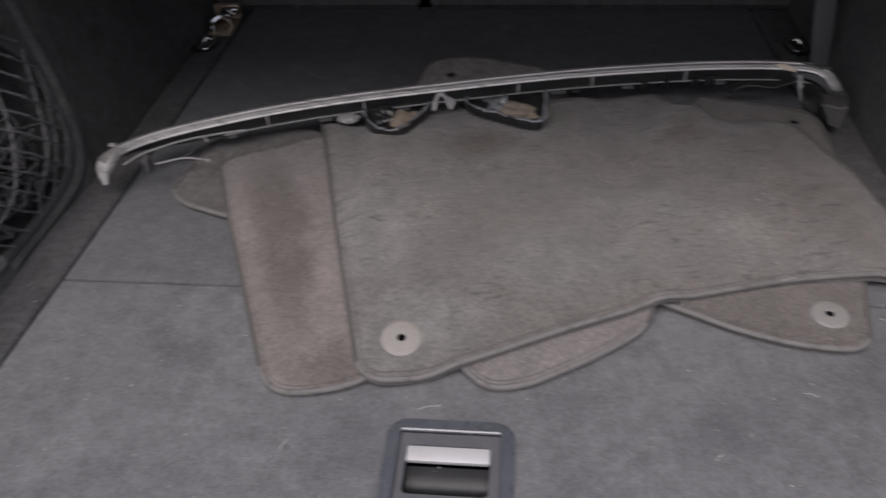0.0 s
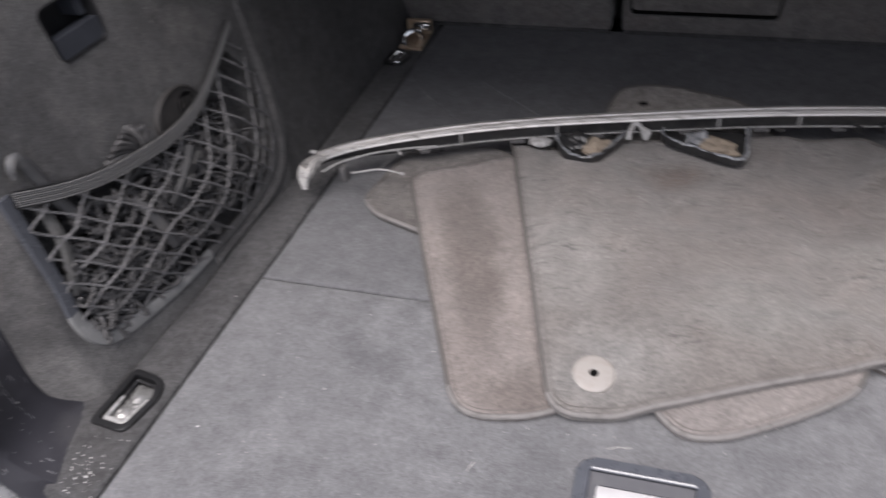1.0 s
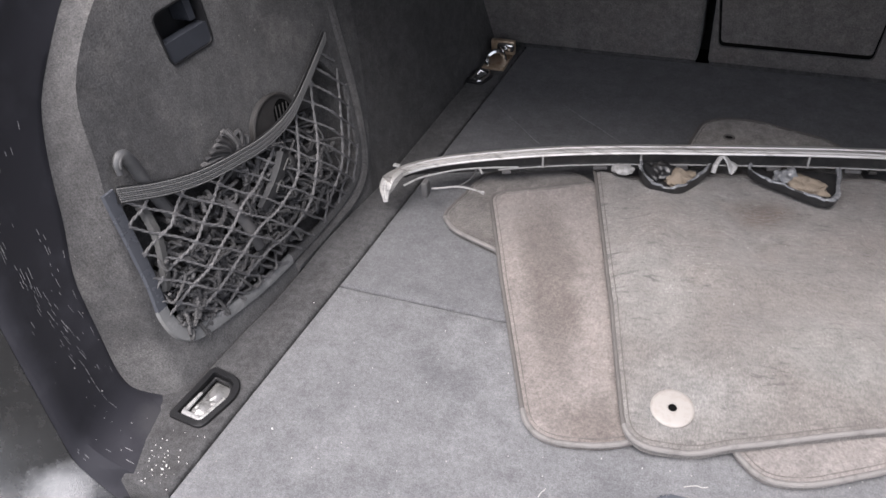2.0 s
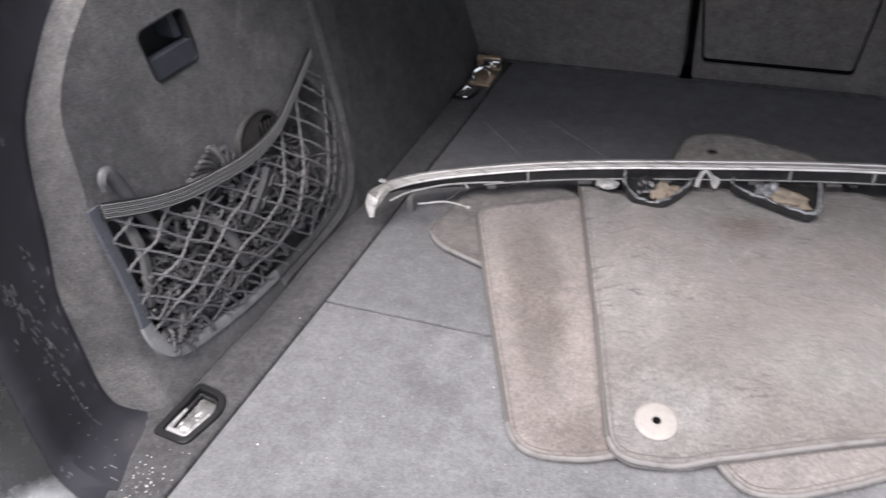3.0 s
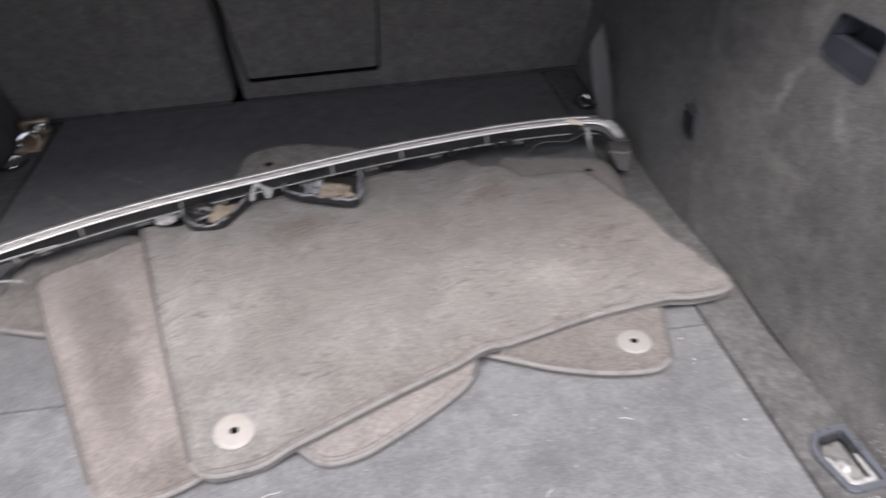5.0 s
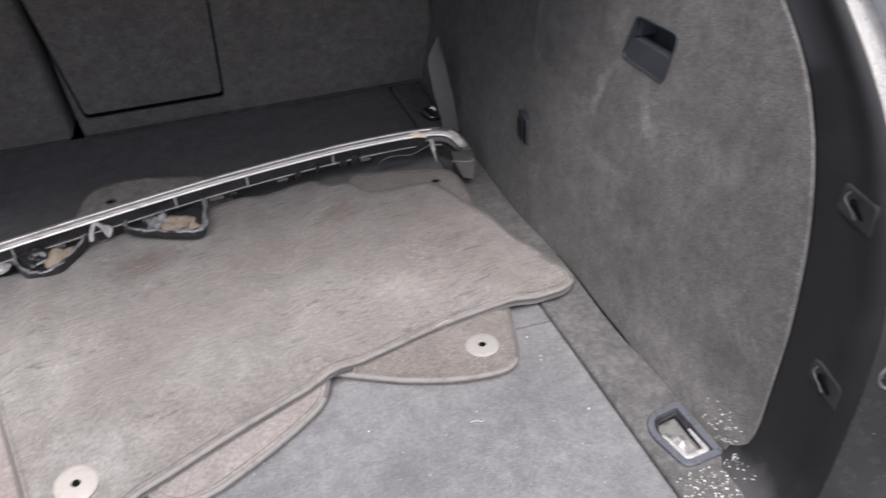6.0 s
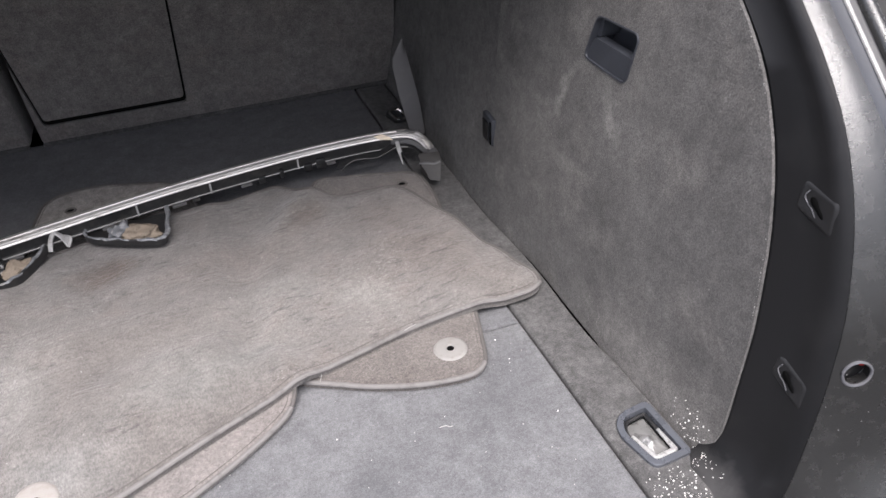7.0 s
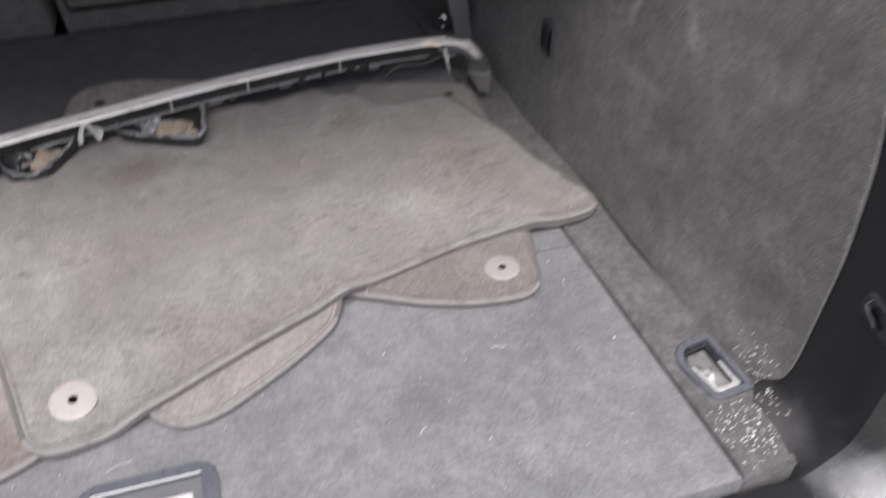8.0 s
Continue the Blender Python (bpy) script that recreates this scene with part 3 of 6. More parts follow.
EYES = [(s, dx, dy, sz) for s in (1, -1) for dx, dy, sz in ((0.0, 0.0, 1.0), (-0.050, 0.768, 0.70))]
rails = {}
for s in (1, -1):
    def rail_edge(y):
        shoulder = 0.034 * smooth((0.448 - y) / 0.026) if s < 0 else 0.0
        return min(wall_foot(y) + shoulder + groove(y) - 0.0015 - (0.0035 if s > 0 else 0.003) * smooth((y - 0.54) / 0.06) * smooth((0.84 - y) / 0.10), 0.5475 + (y - 0.325) * 0.2 + (0.009 + 0.06 * smooth((y - 0.405) / 0.03) if s < 0 else 0.002))

    def rail_inner(y):
        return floor_half(y) + 0.0012

    lo, hi = (rail_inner, rail_edge) if s > 0 else (lambda y: -rail_edge(y), lambda y: floor_west(y) - 0.0012)
    rails[s] = part("floor_rail", carpet_slab(lo, hi, LIP_Y + 0.002, SEAT_Y, 70, 6, 0.028, 0.0005), M_RAIL_LIT if s > 0 else M_RAIL, None)
    cut(rails[s], [prism(rounded(mitre(shifted(EYE_OUTLINE, s, dx, dy, sz), 0.006 * sz), n=4), -0.06, 0.03) for t, dx, dy, sz in EYES if t == s])
    tagged(rails[s], "dark carpeted strip along the boot side wall", "floor strip", "strips beside the boot floor", "structure")


# ---- structure: side linings, wheel arch linings, unseen shade slab, sill ----
def wall_point(s, y, z, off=0.0):
    return Vector((s * (wall_x(y, z) + off), y, z))


SHOULDER = ((-0.03, 0.450), (0.05, 0.446), (0.10, 0.448), (0.15, 0.454), (0.20, 0.462), (0.24, 0.471), (0.271, 0.479), (0.31, 0.484), (0.336, 0.493), (0.361, 0.516), (0.385, 0.542), (0.405, 0.572), (0.46, 0.66), (0.55, 0.78), (0.66, 0.90))


def curl(z):
    return 0.036 - 0.010 * smooth((z - 0.31) / 0.06)


def panel_edge(s, z):
    """Depth of the felt panel's rear edge; the west panel curls out round a shoulder."""
    if s > 0:
        return along(REAR_EDGE, z)
    return along(REAR_EDGE, z) + 0.021 + 0.011 * smooth((z - 0.15) / 0.08) + 0.002 * smooth((z - 0.35) / 0.05)


Z_ROWS = [-0.02 + 0.68 * i / 44 for i in range(45)]
panels = {}
for s in (1, -1):
    rows = []
    for z in Z_ROWS:
        e, f = panel_edge(s, z), along(FRONT_SEAM, z) - 0.0015
        c = along(SHOULDER, z) if s < 0 else e
        row = []
        for k in range(6 if s < 0 else 0):
            t = k / 6
            row.append(wall_point(s, e + (c - e) * t ** 0.8, z, curl(z) * (1 - t) ** 1.6 + 0.0008 * noise.noise(Vector((t * 2, z * 9, s)))))
        for j in range(37):
            t = j / 36
            t = t * t * 0.55 + t * 0.45
            y = c + (f - c) * t
            open_gap = smooth((y - 0.54) / 0.05) * smooth((0.84 - y) / 0.08) if s > 0 else 0.0
            zz = z + max(0.0, 0.030 - z) * 0.28 * open_gap
            row.append(wall_point(s, y, zz, 0.0012 * noise.noise(Vector((y * 9, z * 9, s)))))
        rows.append(row)
    panels[s] = part("side_panel", shell(rows, lambda i, j: Vector((s * (0.014 if s < 0 else 0.003), 0, 0))), M_WALL if s > 0 else M_WALL_WEST, None)
    ys = [0.0, 0.06, 0.16, 0.28, 0.40, 0.52]
    arch_rows = [[wall_point(s, along(FRONT_SEAM, z) + 0.0015 + y * (SEAT_Y + 0.12 - along(FRONT_SEAM, z)) / 0.52, z, 0.002) for y in ys] for z in Z_ROWS]
    arch = part("wheel_arch_lining", shell(arch_rows, lambda i, j: Vector((s * 0.014, 0, 0))), M_ARCH_LIT if s > 0 else M_ARCH, None)
    tagged(arch, "black felt lining over the rear wheel arch", "side lining", "wheel arch linings", "structure")
tagged(panels[1], "dark grey felt side panel with a latch recess", "side panel", "boot side panels", "structure")
tagged(panels[-1], "dark grey felt side panel with a net pocket", "side panel", "boot side panels", "structure")

# Unseen slab and end wall, added to keep daylight off the deep boot.
shade_slab = part("ceiling", box(-0.82, 0.82, 0.664, 1.62, SLAB_Z, SLAB_Z + 0.04), M_UNSEEN, None)
tagged(shade_slab, "unseen dark slab added to shade the boot", "ceiling", kind="structure")
backwall = part("wall_north", box(-0.80, 0.80, 1.60, 1.64, -0.10, SLAB_Z), M_UNSEEN, None)
tagged(backwall, "unseen dark wall added beyond the seat backs", "wall", kind="structure")
for s in (1, -1):
    w = part("wall_east" if s > 0 else "wall_west", box(min(s * 0.76, s * 0.82), max(s * 0.76, s * 0.82), 0.42, 1.62, -0.60, 0.70), M_PAINT, None)
    tagged(w, "silver painted outer body side of the car", "car body", kind="structure")

sill = part("loading_sill", box(-0.555, 0.555, 0.16, LIP_Y - 0.003, -0.07, -0.014, 0.008), M_BLACK, None)
tagged(sill, "grained black plastic loading sill of the boot", "sill", kind="structure")

rear = part("wall_south", box(-0.76, 0.76, 0.19, 0.25, -0.60, -0.075, 0.01), M_PAINT, None)
tagged(rear, "silver painted rear body panel under the sill", "car body", kind="structure")

for s in (1, -1):
    rows = [[Vector((s * (0.585 + 0.20 * j / 8), 0.15 + 0.178 * i / 6, -0.022 + 0.012 * smooth(j / 3) - 0.03 * max(0.0, (j - 4) / 4) ** 2 - 0.03 * max(0.0, 1 - i / 2) ** 2)) for j in range(9)] for i in range(7)]
    corner = part("sill_corner", shell(rows, lambda i, j: Vector((0, 0, -0.02))), M_SILL, None)
    tagged(corner, "light grey plastic corner of the loading sill", "sill", "sill corners", "structure")

# ---- pillar trims beside the opening ----
PZ = [-0.05, -0.03, -0.015] + [0.004 * i for i in range(10)] + [0.045 + 0.605 * i / 44 for i in range(45)]


def outer_width(z):
    return 0.026 + 0.070 * smooth((0.42 - z) / 0.32)


def pillar_profile(s, z):
    """Points of the trim from the felt edge over its dark band and round to the face that looks out."""
    e, p = along(REAR_EDGE, z) - 0.003, along(PILLAR_EDGE if s < 0 else PILLAR_EDGE_EAST, z)
    a = Vector((wall_x(e, z) + (curl(z) + 0.001 if s < 0 else 0.0038), (panel_edge(s, z) - 0.001 if s < 0 else e + 0.004), z))
    q = Vector((wall_x(p, z) + (0.022 if s < 0 else 0.010), p, z))
    mid = a.lerp(q, 0.5) + Vector((0.005, 0.0, 0))
    out = [a, a.lerp(mid, 0.15) - Vector((0.002 if s > 0 else 0, 0, 0)), mid, q.lerp(mid, 0.35), q.lerp(mid, 0.12)]
    foot = min(1.0, max(0.0, (0.056 - z) / 0.056)) ** (2.4 if s > 0 else 3.6)
    for k, push in enumerate((0.018, 0.021, 0.030, 0.034, 0.035) if s > 0 else (0.026, 0.032, 0.041, 0.046, 0.047)):
        out[k] = out[k] - Vector((push * foot, 0, 0))
    w = outer_width(z)
    out += [q + Vector((0.0025, -0.0045, 0)), q + Vector((0.007, -0.0095, 0)), q + Vector((0.006 + w * 0.30, -0.0115 - w * 0.10, 0)), q + Vector((w * 0.72, -0.0115 - w * 0.16, 0)), q + Vector((w, -0.010 - w * 0.22, 0))]
    flare = 0.105 * max(0.0, 1 - (z + 0.02) / 0.125) ** 2
    for k, share in ((7, 0.45), (8, 0.8), (9, 1.0)):
        out[k] = out[k] + Vector((0.3 * flare * share, -flare * share, 0))
    sweep_in = 0.05 * max(0.0, (0.02 - z) / 0.07) ** 1.5
    for k in range(5, 10):
        out[k] = out[k] - Vector((sweep_in, 0, 0))
    return [Vector((s * v.x, v.y, v.z)) for v in out], q


for s in (1, -1):
    trim = thing("pillar_trim", (s * 0.60, 0.36, -0.05), "grained black plastic trim beside the boot opening", "pillar trim", "trims beside the boot opening", "structure")
    rows = [pillar_profile(s, z)[0] for z in PZ]
    body = part("trim_body", shell([r[:7] for r in rows], lambda i, j: Vector((s * 0.006, 0.012, 0))), M_TRIM if s > 0 else M_TRIM_DUSTY_LIT, trim)
    outer_face = part("outer_trim", shell([[r[6] + Vector((0, -0.0006, 0)), *r[7:]] for r in rows], lambda i, j: Vector((s * 0.004, 0.012, 0))), M_OUTER, trim, "grained grey outer trim face")
    edge = [pillar_profile(s, z)[1] for z in PZ]
    def beside(q, d, k):
        return Vector((s * (q.x + outer_width(q.z) + d), q.y - 0.010 - outer_width(q.z) * 0.22 - k, q.z))

    part("seal_groove", shell([[beside(q, d, k) for d, k in ((-0.001, -0.004), (0.006, -0.0045), (0.014, -0.002))] for q in edge], lambda i, j: Vector((0, 0.006, 0))), M_GREYDARK, trim, "dusty grey groove beside the seal")
    part("seal_lip", tube([beside(q, 0.0150, -0.0005) for q in edge], 0.0020, 8, up=Vector((0, 1, 0))), M_TAB, trim, "pale thin lip of seal")
    part("seal_web", shell([[beside(q, d, k) for d, k in ((0.0165, -0.003), (0.021, -0.004), (0.026, -0.003))] for q in edge], lambda i, j: Vector((0, 0.006, 0))), M_RUBBERGREY, trim)
    part("rubber_seal", tube([beside(q, 0.0315, 0.001) for q in edge], 0.0065, 10, up=Vector((0, 1, 0))), M_OUTER, trim, "shiny grey rubber door seal")
    part("seal_channel", shell([[beside(q, d, k) for d, k in ((0.037, -0.006), (0.050, -0.012), (0.072, -0.006))] for q in edge], lambda i, j: Vector((0, 0.006, 0))), M_RUBBER, trim, "black channel behind the seal")
    part("body_flange", shell([[beside(q, d, k) for d, k in ((0.073, -0.005), (0.082, 0.006), (0.12, 0.012), (0.20, 0.0))] for q in edge], lambda i, j: Vector((0, 0.02, 0))), M_PAINT, trim, "silver painted body edge")
    if s < 0:
        continue
    # two keyed slots and a screw hole, on the one trim that shows them
    def on_trim(y, z, out=0.0):
        r = pillar_profile(1, z)[0][:5]
        ys, xs = [v.y for v in reversed(r)], [v.x for v in reversed(r)]
        return Vector((float(np.interp(y, ys, xs)) - out, y, z))

    for quad in (((0.4198, 0.299), (0.3848, 0.2955), (0.3805, 0.2692), (0.4175, 0.2768)), ((0.3773, 0.1493), (0.3430, 0.1428), (0.3407, 0.1190), (0.3772, 0.1292))):
        bm = bmesh.new()
        rings = [[bm.verts.new(on_trim(v.x, v.y, out)) for v in rounded(mitre([(*c, 0.004) for c in quad], d), 0.004, 3)] for d, out in ((-0.0015, -0.001), (0.0, 0.0004), (0.0016, 0.0012), (0.0034, 0.0010))]
        n = len(rings[0])
        for r0, r1 in zip(rings, rings[1:]):
            for i in range(n):
                bm.faces.new((r0[i - 1], r0[i], r1[i], r1[i - 1]))
        bm.faces.new(rings[-1])
        slot_plate = part("slot_plate", bm, M_BLACK, trim, "raised rhombic plate")
        cy, cz = sum(c[0] for c in quad) / 4, sum(c[1] for c in quad) / 4
        slot = [on_trim(cy + 0.008 - 0.017 * k / 9, cz + 0.0045 - 0.010 * k / 9, 0.0020) for k in range(10)]
        # A raised black bead draws the keyhole's shade; nothing is cut.
        part("slot", sweep(bmesh.new(), slot, circle(0.0046, 8, 0.30), up=Vector((1, 0, 0)), sizes=[0.35, 0.85, 1.0, 0.95, 0.75, 0.62, 0.6, 0.55, 0.45, 0.2]), M_HOLE_SHADE, slot_plate, "black bead as keyhole shade")
        # Thin pale bead stands for the small glint on the slot's rim.
        part("slot_glint", tube(spline([on_trim(cy + 0.0115, cz + 0.0095, 0.0020), on_trim(cy + 0.0130, cz + 0.0040, 0.0026), on_trim(cy + 0.0085, cz - 0.0010, 0.0028), on_trim(cy + 0.0030, cz - 0.0035, 0.0026), on_trim(cy - 0.002, cz - 0.0085, 0.0020)], 5), 0.0006, 6), M_LEVER, slot_plate, "pale bead for the slot's glint")
    hz = 0.165
    r = pillar_profile(1, hz)[0]
    c = r[6].lerp(r[7], 0.74)
    face = (r[8] - r[6]).normalized()
    nrm = Vector((face.y, -face.x, 0.15)).normalized()
    m = Matrix.Translation(c) @ nrm.to_track_quat("Z", "Y").to_matrix().to_4x4()
    bm = bmesh.new()
    bmesh.ops.create_cone(bm, cap_ends=True, segments=28, radius1=0.0122, radius2=0.0122, depth=0.05, matrix=m)
    cut(outer_face, [bm])
    part("hole_collar", tube([m @ Vector((0.0119 * math.cos(k / 14 * math.pi), 0.0119 * math.sin(k / 14 * math.pi), -0.0005)) for k in range(28)], 0.0015, 6, True), M_LEVER, trim, "glossy hole collar")
    bm = bmesh.new()
    bmesh.ops.create_cone(bm, cap_ends=True, segments=24, radius1=0.014, radius2=0.014, depth=0.004, matrix=m @ Matrix.Translation((0, 0, -0.016)))
    part("hole_floor", bm, M_BLACK, trim)
    bm = bmesh.new()
    bmesh.ops.create_icosphere(bm, subdivisions=2, radius=0.0035, matrix=m @ Matrix.Translation((0.008, 0.004, -0.011)))
    part("red_plug", bm, M_RED, trim, "small red plug deep in hole")

# ---- floor handle ----
handle = thing("pull_handle", ((HX0 + HX1) / 2, (HY0 + HY1) / 2, 0.0), "blue-grey plastic pull handle with silver bar set in floor", "pull handle")
outer = rounded([(HX0, HY0), (HX1, HY0), (HX1, HY1), (HX0, HY1)], 0.020, 8)
frame_ring = prism(outer, -0.002, 0.0040, 0.0028)
ring_part = part("handle_frame", frame_ring, M_GREY, handle)
cut(ring_part, [prism(rounded([(HX0 + 0.0115, HY0 + 0.0115), (HX1 - 0.0115, HY0 + 0.0115), (HX1 - 0.0115, HY1 - 0.0115), (HX0 + 0.0115, HY1 - 0.0115)], 0.004, 4), -0.02, 0.02)], 20)
part("inner_lip", tube([Vector((v.x, v.y, 0.0026)) for v in rounded([(HX0 + 0.0112, HY0 + 0.0112), (HX1 - 0.0112, HY0 + 0.0112), (HX1 - 0.0112, HY1 - 0.0112), (HX0 + 0.0112, HY1 - 0.0112)], 0.004, 4)], 0.0021, 8, True), M_GLOSS, handle, "glossy rounded inner bead")
lever = part("lever", box(HX0 + 0.0128, HX1 - 0.0128, HY0 + 0.0128, HY1 - 0.0128, -0.010, 0.0008, 0.0015), M_LEVER, handle, "worn grey lever plate")
cut(lever, [prism(rounded([(-0.0435, 0.396), (0.0345, 0.396), (0.0345, 0.447), (-0.0435, 0.447)], 0.006, 4), -0.02, 0.02)], 20)
part("grip_bar", box(-0.0430, 0.0340, 0.4305, 0.4465, -0.005, 0.0002, 0.0010), M_SILVER, handle, "silver grip bar")
well = [[Vector((x, 0.4312 - 0.0352 * j / 8, -0.024 + 0.024 * (2 * j / 8 - 1) ** 2 * (1 if j > 4 else 0.55))) for j in range(9)] for x in (-0.044, -0.02, 0.01, 0.035)]
part("grip_well", shell(well, lambda i, j: Vector((0, 0, -0.003))), M_BLACK, handle, "dark finger well")

# ---- lashing eyes ----
for s, dx, dy, sz in EYES:
    near = sz == 1.0
    c = Vector((s * (0.527 + dx), 0.443 + dy, 0.0))
    eye_thing = thing("lashing_eye", c, "chromed fold-down lashing eye in a dark plastic frame" if near else "small chromed lashing eye in a black frame by seats", "lashing eye", "lashing eyes")
    corners = shifted(EYE_OUTLINE, s, dx, dy, sz)
    out = rounded(corners, n=5)
    # The near east frame has the sky's blue-grey reflection as its colour.
    fr = part("eye_frame", prism(out, -0.004, 0.004, 0.0015), M_GREY if s > 0 and near else M_BLACK, eye_thing)
    hole_line = rounded(mitre(corners, 0.0070 * sz), n=5)
    cut(fr, [prism(hole_line, -0.03, 0.03)], 20)
    part("eye_cup", prism(hole_line, -0.022, -0.009), M_BLACK, eye_thing)
    ring = rounded(mitre(corners, 0.0098 * sz), n=5)
    part("eye_ring", tube([Vector((v.x, v.y, -0.0025 if near else 0.003)) for v in ring], 0.0020 if near else 0.0034, 8, True), M_CARRIER if near else M_CHROME, eye_thing, "dark glossy ring" if near else "bright chromed ring")
    if near:
        rows = []
        rim = resample([Vector((v.x, v.y)) for v in rounded(mitre(corners, 0.0118), n=5)], 0.003)
        mid = sum(rim, Vector((0, 0))) / len(rim)
        for k in range(9):
            f = 1 - k / 8.5
            rows.append([Vector((q.x, q.y, -0.0060 + 0.0050 * (1 - f ** 2.2) + (0.0036 * noise.noise(Vector((q.x * 75, q.y * 60, s * 5))) + 0.0010 * noise.noise(Vector((q.x * 260, q.y * 260, 1.0)))) * (1 - f ** 4))) for q in (mid + (v - mid) * f for v in rim)])
        bm = bmesh.new()
        grid = [[bm.verts.new(v) for v in r] for r in rows]
        m = len(rim)
        for a, b in zip(grid, grid[1:]):
            for i in range(m):
                bm.faces.new((a[i - 1], a[i], b[i], b[i - 1]))
        bm.faces.new(grid[-1])
        low = [bm.verts.new(v.co - Vector((0, 0, 0.004))) for v in grid[0]]
        for i in range(m):
            bm.faces.new((low[i - 1], low[i], grid[0][i], grid[0][i - 1]))
        bm.faces.new(low)
        part("eye_flap", bm, M_FLAP, eye_thing, "lumpy tarnished chromed flap", angle=60)
        line = resample([Vector((v.x, v.y)) for v in rounded(mitre(corners, 0.0112), n=5)], 0.003)
        k0 = max(range(len(line)), key=lambda k: line[k].y)
        line = [v for v in line[k0:] + line[:k0] if v.y < c.y + 0.004]
        part("bail", sweep(bmesh.new(), [Vector((v.x, v.y, 0.0004)) for v in line], circle(0.0036, 8, 0.8), sizes=[0.50 + 0.45 * math.sin(math.pi * (k + 0.5) / len(line)) for k in range(len(line))]), M_BAIL, eye_thing, "bright chromed bail")
    else:
        plate_line = [c.xy + (v - c.xy) * 0.84 + Vector((0, 0.003 * sz)) for v in ring]
        # East flap is dark grey: its dim corner is put into the colour.
        part("eye_flap", prism(plate_line, -0.012, 0.001, 0.003), M_FLAP if s < 0 else M_GREYDARK, eye_thing, "tarnished chromed flap")

# ---- seat backs ----
LEAN_BACK = 0.21


def seat_y(z):
    return SEAT_Y - LEAN_BACK * z


def seat_block(x0, x1, z0, z1, d0, d1, bevel, seg=3):
    """A slab that leans with the seat back; d counts from its face towards the boot."""
    bm = box(x0, x1, -d1, -d0, z0, z1, bevel, seg)
    for v in bm.verts:
        v.co.y += seat_y(v.co.z)
    return bm


left_seat = thing("rear_seat", (-0.31, SEAT_Y + 0.05, 0.0), "upright rear seat back clad in dark grey felt", "rear seat", "rear seat backs")
part("backrest", seat_block(-0.515, -0.1310, 0.002, 0.512, -0.12, 0.0, 0.008), M_SEAT, left_seat)
# Added strip that draws the dark line where seat meets floor.
part("foot_shade", seat_block(-0.513, -0.133, 0.0005, 0.008, 0.0005, 0.004, 0.001), M_RAIL, left_seat, "dark strip added as shade along the bottom")
right_seat = thing("rear_seat", (0.19, SEAT_Y + 0.05, 0.0), "wider rear seat back with a load-through hatch panel", "rear seat", "rear seat backs")
back_right = part("backrest", seat_block(-0.1135, 0.515, 0.002, 0.512, -0.12, 0.0, 0.008), M_SEAT, right_seat)
# Same added strip for the wider seat's shaded foot line.
part("foot_shade", seat_block(-0.111, 0.513, 0.0005, 0.008, 0.0005, 0.004, 0.001), M_RAIL, right_seat, "dark strip added as shade along the bottom")
hx = [(-0.100, 0.038), (0.136, 0.038), (0.158, 0.40), (-0.135, 0.40)]
hatch_line = rounded(hx, 0.010, 4)


def hatch_block(line, d0, d1):
    bm = bmesh.new()
    a = [bm.verts.new((v.x, seat_y(v.y) - d0, v.y)) for v in line]
    b = [bm.verts.new((v.x, seat_y(v.y) - d1, v.y)) for v in line]
    n = len(line)
    for i in range(n):
        bm.faces.new((a[i], a[(i + 1) % n], b[(i + 1) % n], b[i]))
    bm.faces.new(a)
    bm.faces.new(b)
    return bm


cut(back_right, [hatch_block(hatch_line, -0.05, 0.02)])
# Black block fills the gap so the hatch's shade line shows.
part("hatch_gap_shade", hatch_block(rounded(mitre([(*q, 0.010) for q in hx], 0.001), 0.008, 4), -0.0485, -0.0045), M_HOLE_SHADE, right_seat, "black fill as shade in the hatch gap")
hatch_bm = hatch_block(rounded(mitre([(q[0], q[1] + (0.006 if q[1] < 0.1 else 0), 0.010) for q in hx], 0.0038), 0.008, 4), -0.046, -0.002)
part("hatch_panel", hatch_bm, M_SEAT, right_seat, "felt-covered hatch panel in a dark gap")

# ---- mats ----
MATS = []


def signed(poly, pts):
    """Distance of points to a closed outline, positive inside."""
    a = np.array([(p.x, p.y) for p in poly])
    b = np.roll(a, -1, 0)
    p = np.asarray(pts)[:, None, :]
    ab = (b - a)[None]
    t = np.clip(((p - a[None]) * ab).sum(2) / np.maximum((ab ** 2).sum(2), 1e-12), 0, 1)
    d = np.sqrt((((a[None] + t[..., None] * ab) - p) ** 2).sum(2)).min(1)
    ay, by, py = a[None, :, 1], b[None, :, 1], p[..., 1]
    cross = ((ay > py) != (by > py)) & (p[..., 0] < (b[None, :, 0] - a[None, :, 0]) * (py - ay) / np.where(by == ay, 1e-9, by - ay) + a[None, :, 0])
    return np.where(cross.sum(1) % 2 == 1, d, -d)


def bed(pts, level):
    """Height of what lies under the mat of that level."""
    pts = np.asarray(pts, float)
    z = np.full(len(pts), 0.0008)
    for poly, thick in MATS[:level]:
        t = np.clip((signed(poly, pts) + 0.045) / 0.045, 0, 1)
        z += thick * t * t * (3 - 2 * t)
    return z


def ripple(pts, seed, amp):
    return np.array([amp * (0.5 + noise.noise(Vector((p[0] * 5, p[1] * 7, seed))) + 0.4 * noise.noise(Vector((p[0] * 16, p[1] * 19, seed)))) for p in pts])


